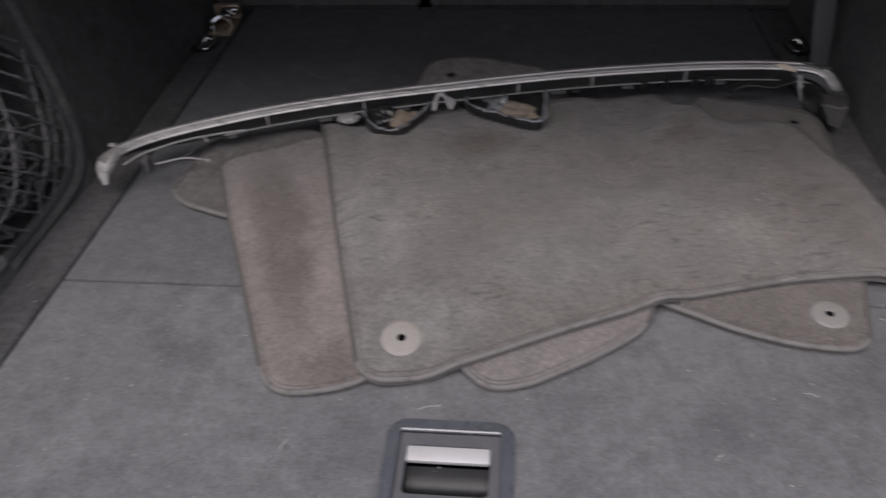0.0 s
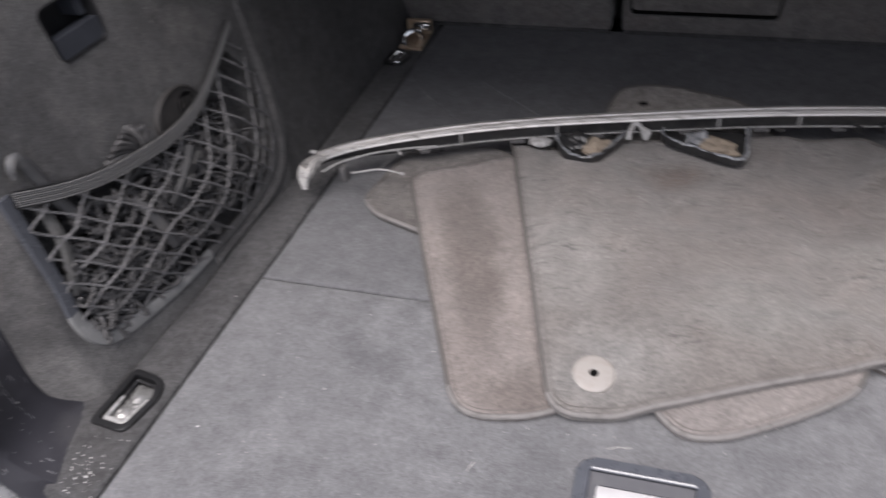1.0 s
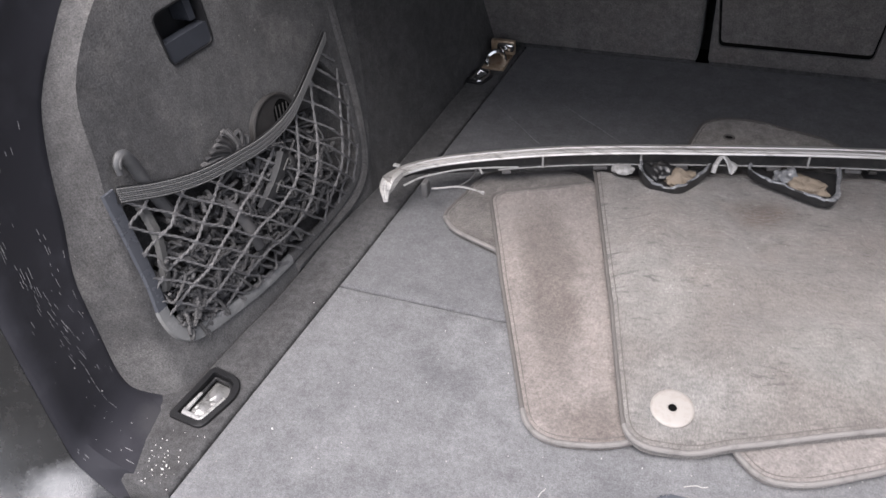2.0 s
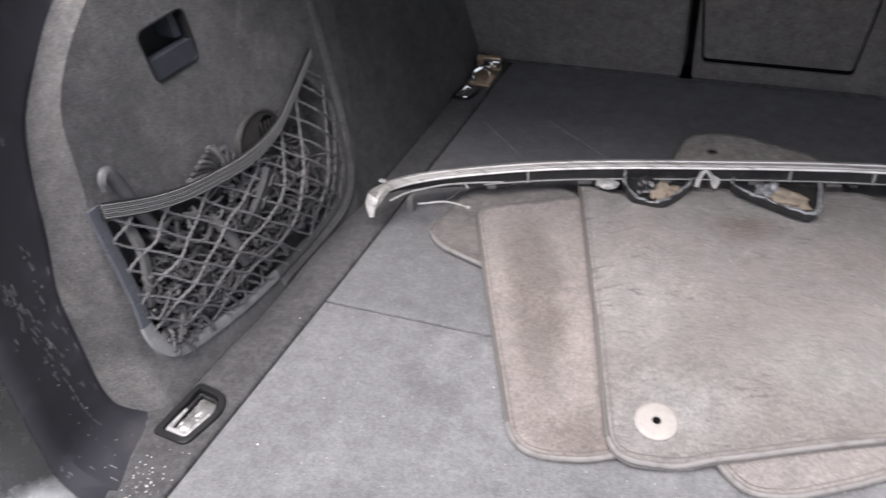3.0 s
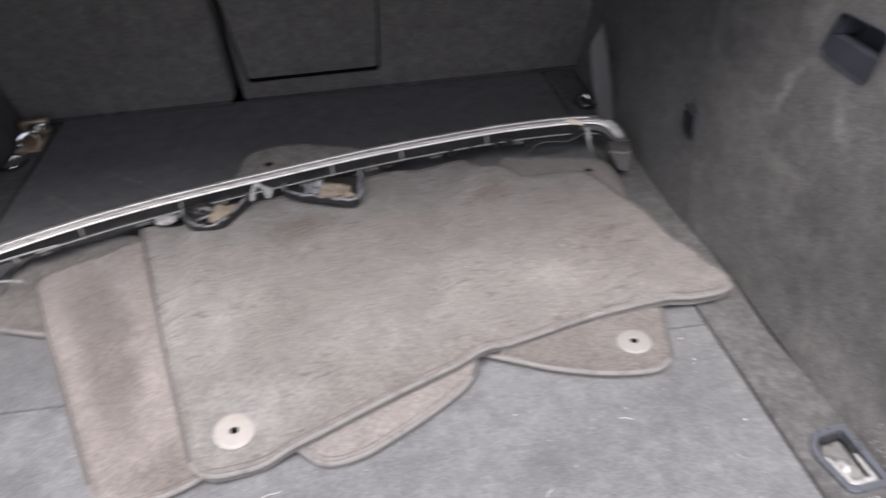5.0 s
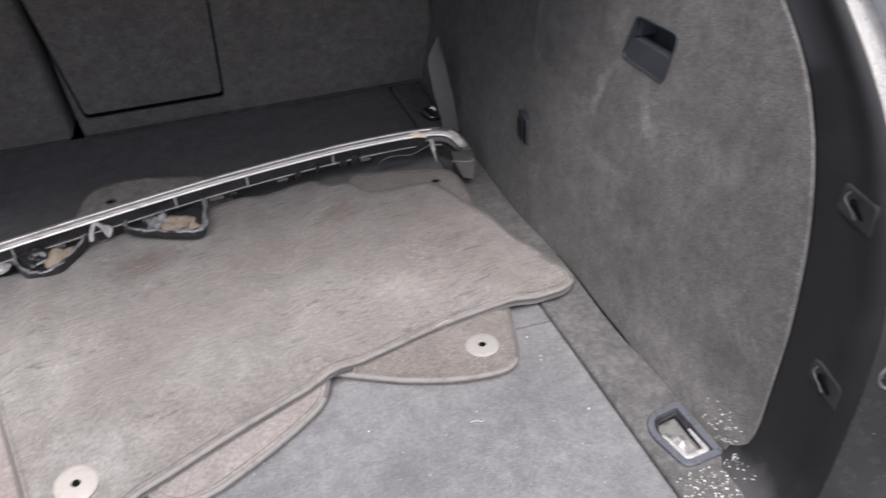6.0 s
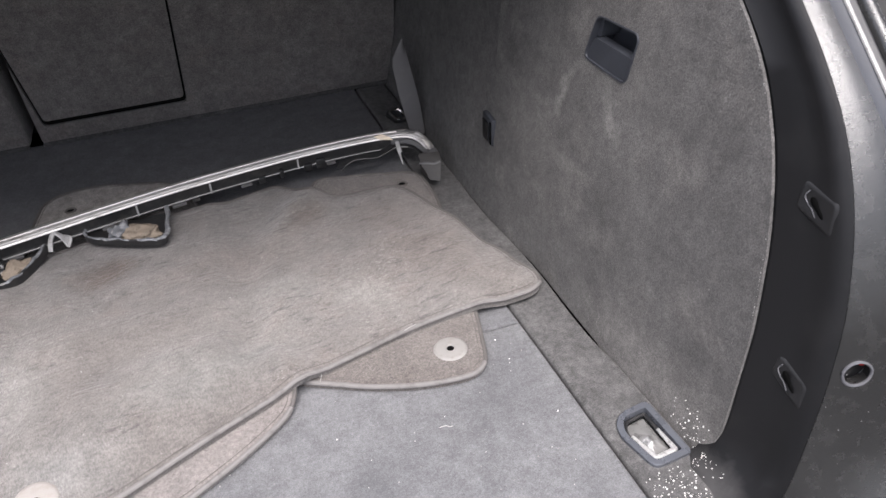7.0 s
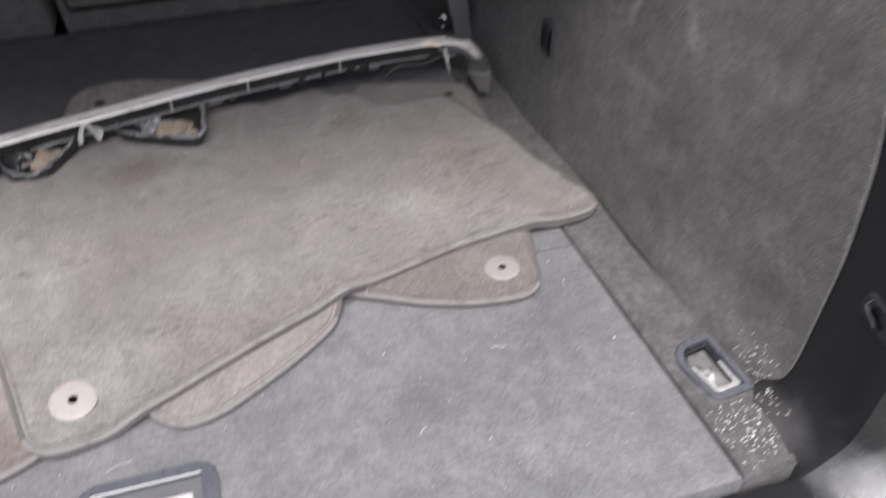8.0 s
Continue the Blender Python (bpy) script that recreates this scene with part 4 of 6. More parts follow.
def make_mat(name, pts, radius, material, label, thick=0.010, amp=0.0012, folds=()):
    from mathutils.geometry import delaunay_2d_cdt
    level = len(MATS)
    line = inset(resample(rounded(pts, radius, 7), 0.009), 0.0032)
    clean = [line[0]]
    for v in line[1:]:
        if (v - clean[-1]).length > 0.002:
            clean.append(v)
    if (clean[-1] - clean[0]).length < 0.002:
        clean.pop()
    line = clean
    MATS.append((line, thick))
    xs, ys = [v.x for v in line], [v.y for v in line]
    rnd = random.Random(level)
    grid = [(x + rnd.uniform(-0.002, 0.002), y + rnd.uniform(-0.002, 0.002)) for x in np.arange(min(xs), max(xs), 0.010) for y in np.arange(min(ys), max(ys), 0.010)]
    dist = signed(line, grid)
    inside = [Vector(g) for g, d in zip(grid, dist) if d > 0.005]
    verts, _, faces, *_ = delaunay_2d_cdt(line + inside, [(i, (i + 1) % len(line)) for i in range(len(line))], [], 1, 1e-6)
    flat = [(v.x, v.y) for v in verts]

    def height(p):
        z = bed(p, level) + ripple(p, level * 3.7, amp) + thick
        for fx, fy, dx, dy, wide, long, rise in folds:
            for i, q in enumerate(p):
                u, v = (q[0] - fx) * dx + (q[1] - fy) * dy, (q[1] - fy) * dx - (q[0] - fx) * dy
                z[i] += rise * math.exp(-(v / wide) ** 2 - (u / long) ** 2)
        return z

    d_in = signed(line, flat)
    z = height(np.array(flat)) - 0.0025 * np.clip(1 - np.maximum(d_in, 0) / 0.006, 0, 1) ** 2
    lower = np.maximum(bed(np.array(flat), level), z - thick - 0.0015)
    mat = thing(name, (float(np.mean(xs)), float(np.mean(ys)), 0.0), label, "floor mat", "loose car floor mats")
    bm = bmesh.new()
    top = [bm.verts.new((p[0], p[1], h)) for p, h in zip(flat, z)]
    low = [bm.verts.new((p[0], p[1], min(h, t - 0.003))) for p, h, t in zip(flat, lower, z)]
    for f in faces:
        bm.faces.new([top[i] for i in f])
        bm.faces.new([low[i] for i in reversed(f)])
    bm.edges.ensure_lookup_table()
    for e in [e for e in bm.edges if e.is_boundary and e.verts[0] in set(top)]:
        i, j = top.index(e.verts[0]), top.index(e.verts[1])
        bm.faces.new((top[i], top[j], low[j], low[i]))
    part("mat_body", bm, material, mat)
    edge_z = height(np.array([(v.x, v.y) for v in line]))
    k = len(line)
    area = sum(line[i - 1].x * line[i].y - line[i].x * line[i - 1].y for i in range(k))
    # Edges not facing the opening get the binding with shade painted in.
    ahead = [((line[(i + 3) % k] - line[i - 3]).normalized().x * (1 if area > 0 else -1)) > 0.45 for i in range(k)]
    start = next(i for i in range(k) if ahead[i] and not ahead[i - 1])
    runs = []
    for i in [(start + n) % k for n in range(k)]:
        if not runs or runs[-1][0] != ahead[i]:
            runs.append((ahead[i], runs[-1][1][-1:] if runs else []))
        runs[-1][1].append(Vector((line[i].x, line[i].y, edge_z[i] - 0.0030)))
    runs[-1][1].append(runs[0][1][0])
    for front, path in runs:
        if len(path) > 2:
            part("binding", tube(path, 0.0031 if front else 0.0027, 8), M_BIND if front else M_BIND_SHADED, mat, "woven grey edge binding" if front else "shaded edge binding")
    seam = inset(line, 0.0060)
    seam_z = height(np.array([(v.x, v.y) for v in seam]))
    part("stitching", tube([Vector((v.x, v.y, h - 0.0004)) for v, h in zip(seam, seam_z)], 0.0005, 5, True), M_STITCH, mat, "dark stitched groove")
    return mat, height


def fixing(mat, height, x, y, r, name, material, label):
    """A round fastener that lies in the pile and follows its slope."""
    e = 0.018
    h = height(np.array([(x, y), (x + e, y), (x - e, y), (x, y + e), (x, y - e)]))
    nrm = Vector((-(h[1] - h[2]) / (2 * e), -(h[3] - h[4]) / (2 * e), 1)).normalized()
    m = Matrix.Translation((x, y, h[0])) @ nrm.to_track_quat("Z", "Y").to_matrix().to_4x4()
    bm = bmesh.new()
    prof = [(0.0042, -0.004), (0.0042, 0.0012), (0.0052, 0.0022), (r * 0.8, 0.0019), (r - 0.0012, 0.0014), (r, 0.0002), (r, -0.004)]
    n = 40
    rings = [[bm.verts.new(m @ Vector((a * math.cos(2 * math.pi * i / n), a * math.sin(2 * math.pi * i / n), b))) for i in range(n)] for a, b in prof]
    for a, b in zip(rings, rings[1:]):
        for i in range(n):
            bm.faces.new((a[i], a[(i + 1) % n], b[(i + 1) % n], b[i]))
    disc = part(name, bm, material, mat, label)
    bm = bmesh.new()
    bmesh.ops.create_circle(bm, cap_ends=True, segments=20, radius=0.0044, matrix=m @ Matrix.Translation((0, 0, 0.0009)))
    part("disc_hole", bm, M_HOLE_SHADE, disc, "dark centre hole")


under_mat, under_h = make_mat("floor_mat", [(-0.400, 0.808, 0.014), (-0.374, 0.778, 0.02), (-0.30, 0.752), (-0.25, 0.735), (-0.13, 0.66), (-0.12, 0.88), (-0.25, 0.955), (-0.373, 0.925)], 0.02, M_MAT_DARK, "dark car mat whose corner peeks out lowest")
back_mat, back_h = make_mat("floor_mat", [(-0.112, 1.075, 0.03), (-0.118, 0.95), (-0.125, 0.63), (0.0, 0.60), (0.12, 0.65), (0.14, 1.0), (0.105, 1.125, 0.05), (-0.03, 1.165, 0.06), (-0.098, 1.150, 0.035)], 0.02, M_MAT_LOW, "dull grey car mat with a bare fastener hole, lying low")
right_mat, right_h = make_mat("floor_mat", [(0.190, 0.640), (0.278, 0.596), (0.340, 0.576, 0.2), (0.408, 0.573, 0.035), (0.431, 0.68, 0.2), (0.462, 0.93), (0.458, 1.012, 0.035), (0.30, 1.05), (0.22, 0.9)], 0.02, M_MAT_OLD, "grey-brown car mat with one pale disc in its corner")
front_mat, front_h = make_mat("floor_mat", [(-0.010, 0.542), (0.026, 0.506, 0.025), (0.068, 0.513, 0.06), (0.138, 0.554), (0.192, 0.595, 0.035), (0.206, 0.640), (0.10, 0.70), (0.0, 0.66)], 0.03, M_MAT_FRONT, "reddish brown car mat edge under the big mat")
left_mat, left_h = make_mat("floor_mat", [(-0.350, 0.860, 0.022), (-0.299, 0.737, 0.2), (-0.190, 0.485, 0.04), (-0.09, 0.504, 0.08), (-0.02, 0.60), (-0.06, 0.93), (-0.215, 0.928)], 0.03, M_MAT_BROWN, "soiled pinkish brown car mat half under another")
top_mat, top_h = make_mat("floor_mat", [(-0.228, 0.955, 0.01), (-0.162, 0.720, 0.1), (-0.098, 0.498, 0.035), (-0.006, 0.523, 0.05), (0.103, 0.577, 0.05), (0.220, 0.627, 0.05), (0.341, 0.661, 0.05), (0.43, 0.671, 0.04), (0.500, 0.674, 0.02), (0.519, 0.684, 0.014), (0.522, 0.706, 0.014), (0.508, 0.740, 0.012), (0.502, 0.772, 0.012), (0.482, 0.808, 0.012), (0.470, 0.852, 0.012), (0.446, 0.895, 0.012), (0.426, 0.948, 0.02), (0.410, 0.972, 0.02), (0.300, 0.975, 0.05), (0.245, 1.055), (0.02, 1.0), (-0.10, 0.975)], 0.02, M_MAT, "large grey driver's mat with a pale disc, lying uppermost", amp=0.0018, folds=((0.50, 0.70, 0.9, -0.4, 0.06, 0.08, 0.009), (0.285, 0.985, 0.75, 0.66, 0.02, 0.05, 0.012), (-0.01, 0.745, 0.98, 0.2, 0.13, 0.17, 0.015), (-0.06, 0.60, 0.97, 0.25, 0.055, 0.11, 0.006), (0.09, 0.600, 0.94, 0.10, 0.006, 0.05, 0.003), (0.325, 0.965, 0.9, -0.3, 0.012, 0.05, -0.004), (0.0, 0.76, 0.97, 0.15, 0.02, 0.16, 0.0025), (0.40, 0.83, 0.96, -0.2, 0.008, 0.07, 0.003), (0.34, 0.85, 0.98, -0.15, 0.004, 0.045, 0.0022), (0.44, 0.80, 0.95, -0.3, 0.005, 0.04, 0.002), (0.24, 0.80, 0.99, 0.05, 0.004, 0.05, 0.0016), (0.17, 0.70, 0.98, 0.18, 0.004, 0.04, 0.0015), (0.38, 0.75, 0.99, -0.1, 0.004, 0.05, 0.0018), (0.05, 0.86, 0.97, 0.2, 0.012, 0.10, 0.0020)))
fixing(top_mat, top_h, -0.0605, 0.554, 0.0212, "fastener_disc", M_DISC, "pale round plastic fastener disc")
fixing(right_mat, right_h, 0.376, 0.622, 0.0195, "fastener_disc", M_DISC_GREY, "greyed round plastic fastener disc")


def bare_hole(mat, height, x, y):
    h = height(np.array([(x, y)]))[0]
    bm = bmesh.new()
    path = [Vector((x + 0.007 * math.cos(a / 8 * math.pi), y + 0.006 * math.sin(a / 8 * math.pi), h + 0.0004)) for a in range(16)]
    hole = part("eyelet", tube(path, 0.0018, 6, True), M_STITCH, mat, "worn dark eyelet")
    bm = prism([Vector((x + 0.006 * math.cos(a / 8 * math.pi), y + 0.005 * math.sin(a / 8 * math.pi))) for a in range(16)], h - 0.001, h + 0.0006)
    part("eyelet_hole", bm, M_HOLE_SHADE, hole)


bare_hole(back_mat, back_h, -0.056, 1.097)
bare_hole(right_mat, right_h, 0.420, 0.978)

# ---- trim strip lying across the mats ----
strip = thing("tailgate_strip", (0.0, 0.99, 0.034), "scuffed aluminium tailgate moulding on black carrier, lying loose", "trim strip")
STRIP = [(-0.470, 0.800), (-0.452, 0.833), (-0.404, 0.868), (-0.303, 0.912), (-0.195, 0.946), (-0.044, 0.984), (0.111, 1.018), (0.267, 1.041), (0.37, 1.047), (0.424, 1.044), (0.455, 1.034), (0.473, 1.014), (0.478, 0.985)]
SZ = 0.0385
strip_path = spline([(x, y, SZ - 0.003 * smooth((-0.2 - x) / 0.2) - 0.012 * smooth((x - 0.452) / 0.03)) for x, y in STRIP], 10)


def strip_at(x):
    """The place and the way along the strip at an x of its length."""
    i = min(range(len(strip_path) - 1), key=lambda k: abs(strip_path[k].x - x))
    d = (strip_path[i + 1] - strip_path[i]).normalized()
    f = (x - strip_path[i].x) / d.x if abs(d.x) > 0.2 else 0
    return strip_path[i] + d * f, d, d.cross(Vector((0, 0, 1)))


cap_profile = [(-0.010, 0.018), (-0.0095, 0.0235), (-0.006, 0.0262), (-0.002, 0.0260), (-0.0012, 0.0246), (0.0005, 0.0246), (0.0012, 0.0255), (0.0042, 0.0240), (0.0048, 0.0222), (0.0065, 0.0218), (0.0078, 0.0198), (0.0074, 0.0185), (0.004, 0.018)]
chrome_end = len(strip_path) - 7
part("chrome_moulding", sweep(bmesh.new(), strip_path[:chrome_end], cap_profile, sizes=[1.0 - 0.30 * max(0.0, (i - chrome_end + 22) / 22) ** 2 for i in range(chrome_end)]), M_ALU, strip, "scuffed bright aluminium moulding", angle=25)
bend_path = [p + Vector((0, 0, 0.0135)) for p in strip_path[chrome_end - 24:]]
bend_n = len(bend_path)
part("far_cap", sweep(bmesh.new(), bend_path, [(-0.0095, -0.006), (-0.0100, 0.001), (-0.0075, 0.0045), (-0.002, 0.0050), (0.003, 0.0035), (0.0075, 0.0005), (0.0085, -0.004), (0.004, -0.007)], sizes=[0.92 + 0.12 * math.sin(math.pi * i / bend_n) - 0.35 * smooth((i - bend_n + 8) / 8) for i in range(bend_n)]), M_RUBBERGREY, strip, "worn grey cap round the far end")
# Lighter line that follows the cap's top edge.
part("cap_edge", tube([p + Vector((-0.004, -0.0055, 0.0018)) for p in bend_path[6:-3]], 0.0010, 6), M_CLAMP, strip, "pale line along the cap edge")
end_path = spline([(-0.462, 0.822, SZ + 0.0190), (-0.4665, 0.812, SZ + 0.0185), (-0.470, 0.802, SZ + 0.015), (-0.471, 0.793, SZ + 0.006), (-0.468, 0.785, SZ - 0.006)], 6)
part("end_cap", sweep(bmesh.new(), end_path, [(-0.0105, -0.003), (-0.0085, 0.0028), (-0.0030, 0.0034), (-0.0015, 0.0018), (0.0010, 0.0018), (0.0025, 0.0032), (0.0075, 0.0022), (0.0100, -0.003)], sizes=[0.85 + 0.35 * math.sin(math.pi * min(1.0, i / 20)) - 0.55 * max(0.0, (i - 16) / 8) for i in range(len(end_path))]), M_ENDCAP, strip, "bent scuffed end of moulding", angle=25)
part("end_scrap", box(-0.474, -0.464, 0.829, 0.835, SZ + 0.0205, SZ + 0.0235, 0.0008), M_TAB, strip, "pale torn scrap")
carrier_profile = [(-0.006, 0.018), (0.004, 0.0172), (0.0045, 0.0165), (0.0035, 0.004), (0.0065, 0.003), (0.0065, 0.0005), (-0.006, 0.0005)]
slim = [0.35 + 0.65 * smooth(i / 20) for i in range(len(strip_path) - 15)]
part("carrier", sweep(bmesh.new(), [p + Vector((0, 0, 0.018 * (1 - k))) for p, k in zip(strip_path[8:-7], slim)], carrier_profile, sizes=slim), M_CARRIER, strip, "glossy black plastic carrier")
lip_path = [p + (strip_path[min(i + 9, len(strip_path) - 1)] - strip_path[i + 7]).normalized().cross(Vector((0, 0, 1))) * 0.0068 + Vector((0, 0, 0.0026)) for i, p in enumerate(strip_path[26:-22], 18)]
part("carrier_lip", tube(lip_path, 0.0009, 6), M_TAB, strip, "pale worn lower lip")
for x in (-0.289, -0.163, 0.046, 0.148, 0.278):
    p, d, n = strip_at(x)
    bm = box(-0.0012, 0.0012, 0.0, 0.005, 0.001, 0.019)
    bmesh.ops.transform(bm, matrix=Matrix.Translation(p) @ Matrix(((d.x, n.x, 0, 0), (d.y, n.y, 0, 0), (0, 0, 1, 0), (0, 0, 0, 1))) @ Matrix.Translation((0, 0.003, 0)), verts=bm.verts)
    part("fin", bm, M_TAB, strip, "thin pale fin")
for x, wide in ((-0.336, 0.012), (-0.315, 0.008), (-0.215, 0.018), (-0.111, 0.018), (0.005, 0.018), (0.101, 0.020), (0.125, 0.010), (0.198, 0.016), (0.308, 0.006), (0.327, 0.014)):
    p, d, n = strip_at(x)
    bm = box(-wide / 2, wide / 2, 0.002, 0.011, -0.003, 0.0015, 0.0008)
    bmesh.ops.transform(bm, matrix=Matrix.Translation(p) @ Matrix(((d.x, n.x, 0, 0), (d.y, n.y, 0, 0), (0, 0, 1, 0), (0, 0, 0, 1))), verts=bm.verts)
    part("snap_tab", bm, M_CLAMP if wide > 0.011 else M_CARRIER, strip)
# number plate lamp housings
for pts, fx, fy, fw, turn in (([(-0.160, 0.968), (-0.159, 0.935), (-0.140, 0.905), (-0.114, 0.896), (-0.090, 0.922), (-0.072, 0.966)], -0.108, 0.934, 0.021, 18), ([(-0.024, 0.990), (-0.018, 0.966), (0.020, 0.946), (0.064, 0.928), (0.082, 0.936), (0.086, 1.002)], 0.045, 0.957, 0.028, -12)):
    tall = 0.0135 if turn > 0 else 0.0095
    wall = spline([(x, y, 0.034) for x, y in pts], 6)
    floor_line = [Vector((v.x, v.y)) for v in wall]
    cup = part("lamp_housing", prism(floor_line, 0.031, 0.034), M_CARRIER, strip, "black lamp housing")
    part("housing_wall", sweep(bmesh.new(), wall, [(-0.0016, 0.0), (-0.0016, tall - 0.0015), (0.0, tall), (0.0016, tall - 0.0015), (0.0016, 0.0)]), M_CARRIER, cup)
    rim = [v + Vector((0.0012 * math.sin(i * 1.9), 0.0012 * math.cos(i * 2.3), tall - 0.001 + 0.0010 * math.sin(i * 1.3))) for i, v in enumerate(wall[4 if turn > 0 else 1:])]
    part("housing_rim", sweep(bmesh.new(), rim, circle(0.0020, 7, 0.8), sizes=[1.0 + 0.35 * math.sin(i * 0.9) + (0.7 * smooth((i - 15) / 6) if turn < 0 else 0) for i in range(len(rim))]), M_HOUSING, cup, "crumpled smoky rim")
    bm = bmesh.new()
    bmesh.ops.create_icosphere(bm, subdivisions=4, radius=1.0)
    m = pose(fx, fy, 0.038, 0, 0, turn)
    for v in bm.verts:
        k = 1 + 0.35 * noise.noise(v.co * 2.1 + Vector((fx * 40, 0, 0))) + 0.14 * noise.noise(v.co * 6.3)
        v.co = m @ Vector((v.co.x * fw * k, v.co.y * 0.017 * k, v.co.z * 0.009 * k))
    part("foam_pad", bm, M_FOAM, cup, "yellowed crumbling foam")
    bm = bmesh.new()
    bmesh.ops.create_icosphere(bm, subdivisions=4, radius=1.0)
    m = pose(fx - 0.022, fy + (0.004 if turn > 0 else 0.010), 0.041, 0, 0, turn * 2)
    for v in bm.verts:
        k = 1 + 0.5 * noise.noise(v.co * 1.7 + Vector((fx * 30, 3, 0)))
        v.co = m @ Vector((v.co.x * 0.015 * k, v.co.y * 0.016 * k, v.co.z * 0.010 * k))
    part("torn_lens", bm, M_HOUSING if turn < 0 else M_CARRIER, cup, "crumpled smoky lamp lens")
bm = bmesh.new()
bmesh.ops.create_icosphere(bm, subdivisions=3, radius=1.0, matrix=Matrix.LocRotScale((-0.146, 0.937, 0.037), Euler((0, 0, 0.6)), (0.009, 0.022, 0.010)))
part("lamp_bulb_holder", bm, M_CARRIER, strip, "glossy black bulb holder")
p, d, n = strip_at(-0.060)
bm = bmesh.new()
for k in (-1, 1):
    tube(spline([p + n * 0.004 + Vector((0, 0, 0.017)), p + n * 0.010 + d * 0.007 * k + Vector((0, 0, 0.010)), p + n * 0.018 + d * (0.012 * k) + Vector((0, 0, -0.002))], 5), 0.0036, 7, bm=bm, flat=0.6)
tube(spline([p + n * 0.004 + d * 0.006 + Vector((0, 0, 0.008)), p + n * 0.013 + d * 0.016 + Vector((0, 0, 0.006)), p + n * 0.020 + d * 0.010 + Vector((0, 0, -0.002))], 5), 0.0032, 7, bm=bm, flat=0.6)
part("centre_clip", bm, M_TAB, strip, "milky plastic clip")
bm = bmesh.new()
bmesh.ops.create_icosphere(bm, subdivisions=3, radius=1.0)
for v in bm.verts:
    k = 1 + 0.3 * noise.noise(v.co * 2.0)
    v.co = Vector((-0.182 + 0.015 * v.co.x * k, 0.934 + 0.010 * v.co.y * k, 0.0385 + 0.006 * v.co.z * k))
part("snapped_clip", bm, M_TAB, strip, "snapped rusty plastic clip")
# sticker scrap, end brackets, retaining springs
p, d, n = strip_at(0.411)
bm = bmesh.new()
quad = [(-0.012, 0.0045, 0.0240), (0.000, 0.0025, 0.0256), (0.010, 0.0082, 0.0222), (0.015, 0.0092, 0.0175), (-0.003, 0.0085, 0.0205)]
top_v = [bm.verts.new(p + d * a + n * b + Vector((0, 0, c + 0.001))) for a, b, c in quad]
low_v = [bm.verts.new(v.co - Vector((0, 0, 0.0012))) for v in top_v]
bm.faces.new(top_v)
bm.faces.new(low_v)
for i in range(5):
    bm.faces.new((top_v[i - 1], top_v[i], low_v[i], low_v[i - 1]))
part("sticker_scrap", bm, M_BEIGE, strip, "torn beige sticker scrap")
part("pin", sweep(bmesh.new(), [Vector((0.431, 1.034, 0.052)), Vector((0.431, 1.028, 0.047)), Vector((0.4315, 1.021, 0.041)), Vector((0.4305, 1.020, 0.040)), Vector((0.431, 1.006, 0.028))], circle(0.0034, 8, 0.7), sizes=[0.9, 1.0, 1.05, 0.6, 0.15]), M_TAB, strip, "pale plastic locating pin")
wave = spline([(0.336, 1.020, 0.034), (0.346, 1.026, 0.038), (0.360, 1.028, 0.042), (0.376, 1.026, 0.043), (0.394, 1.025, 0.041), (0.408, 1.029, 0.043), (0.424, 1.034, 0.046)], 6)
part("bracket_band", sweep(bmesh.new(), wave, [(-0.006, -0.0008), (0.006, -0.0008), (0.006, 0.0008), (-0.006, 0.0008)]), M_CARRIER, strip, "wavy black bracket band")
part("bracket_edge", tube([p + (wave[min(i + 1, len(wave) - 1)] - wave[max(i - 1, 0)]).normalized().cross(Vector((0, 0, 1))) * 0.006 for i, p in enumerate(wave)], 0.0008, 6), M_CLAMP, strip, "pale edge of bracket band")
for x, w, h in ((0.222, 0.010, 0.010), (0.252, 0.006, 0.014), (0.292, 0.012, 0.012), (0.312, 0.014, 0.016)):
    p, d, n = strip_at(x)
    bm = box(-w / 2, w / 2, 0.002, 0.010, -0.006, -0.006 + h, 0.0012)
    bmesh.ops.transform(bm, matrix=Matrix.Translation(p) @ Matrix(((d.x, n.x, 0, 0), (d.y, n.y, 0, 0), (0, 0, 1, 0), (0, 0, 0, 1))), verts=bm.verts)
    part("clip_block", bm, M_BLACK, strip, "black clip under the moulding")
bm = bmesh.new()
for co in ((0.453, 0.998, 0.046), (0.483, 0.988, 0.048), (0.453, 0.982, 0.036), (0.482, 0.972, 0.040), (0.461, 0.962, 0.018), (0.474, 0.958, 0.016), (0.483, 0.990, 0.013), (0.456, 0.996, 0.013)):
    bm.verts.new(co)
bmesh.ops.convex_hull(bm, input=bm.verts)
bmesh.ops.subdivide_edges(bm, edges=list(bm.edges), cuts=3, use_grid_fill=True)
for v in bm.verts:
    v.co += Vector((0.0022 * noise.noise(v.co * 60), 0.0022 * noise.noise(v.co * 55 + Vector((3, 0, 0))), 0.002 * noise.noise(v.co * 70 + Vector((0, 5, 0)))))
part("end_fold", sweep(bmesh.new(), spline([(0.452, 0.987, 0.036), (0.462, 0.981, 0.0375), (0.472, 0.977, 0.037), (0.481, 0.976, 0.040)], 5), circle(0.0040, 8, 0.5)), M_RUBBERGREY, strip, "worn grey fold")
part("end_block", bm, M_GRIP, strip, "folded dark plastic end piece", angle=50)
bm = prism([Vector(q) for q in ((0.434, 1.043), (0.436, 1.0480), (0.470, 1.0355), (0.456, 1.0320))], SZ + 0.0225, SZ + 0.0262, 0.0004)
part("sticker_scrap", bm, M_CLAMP, strip, "dusty grey sticker scrap")
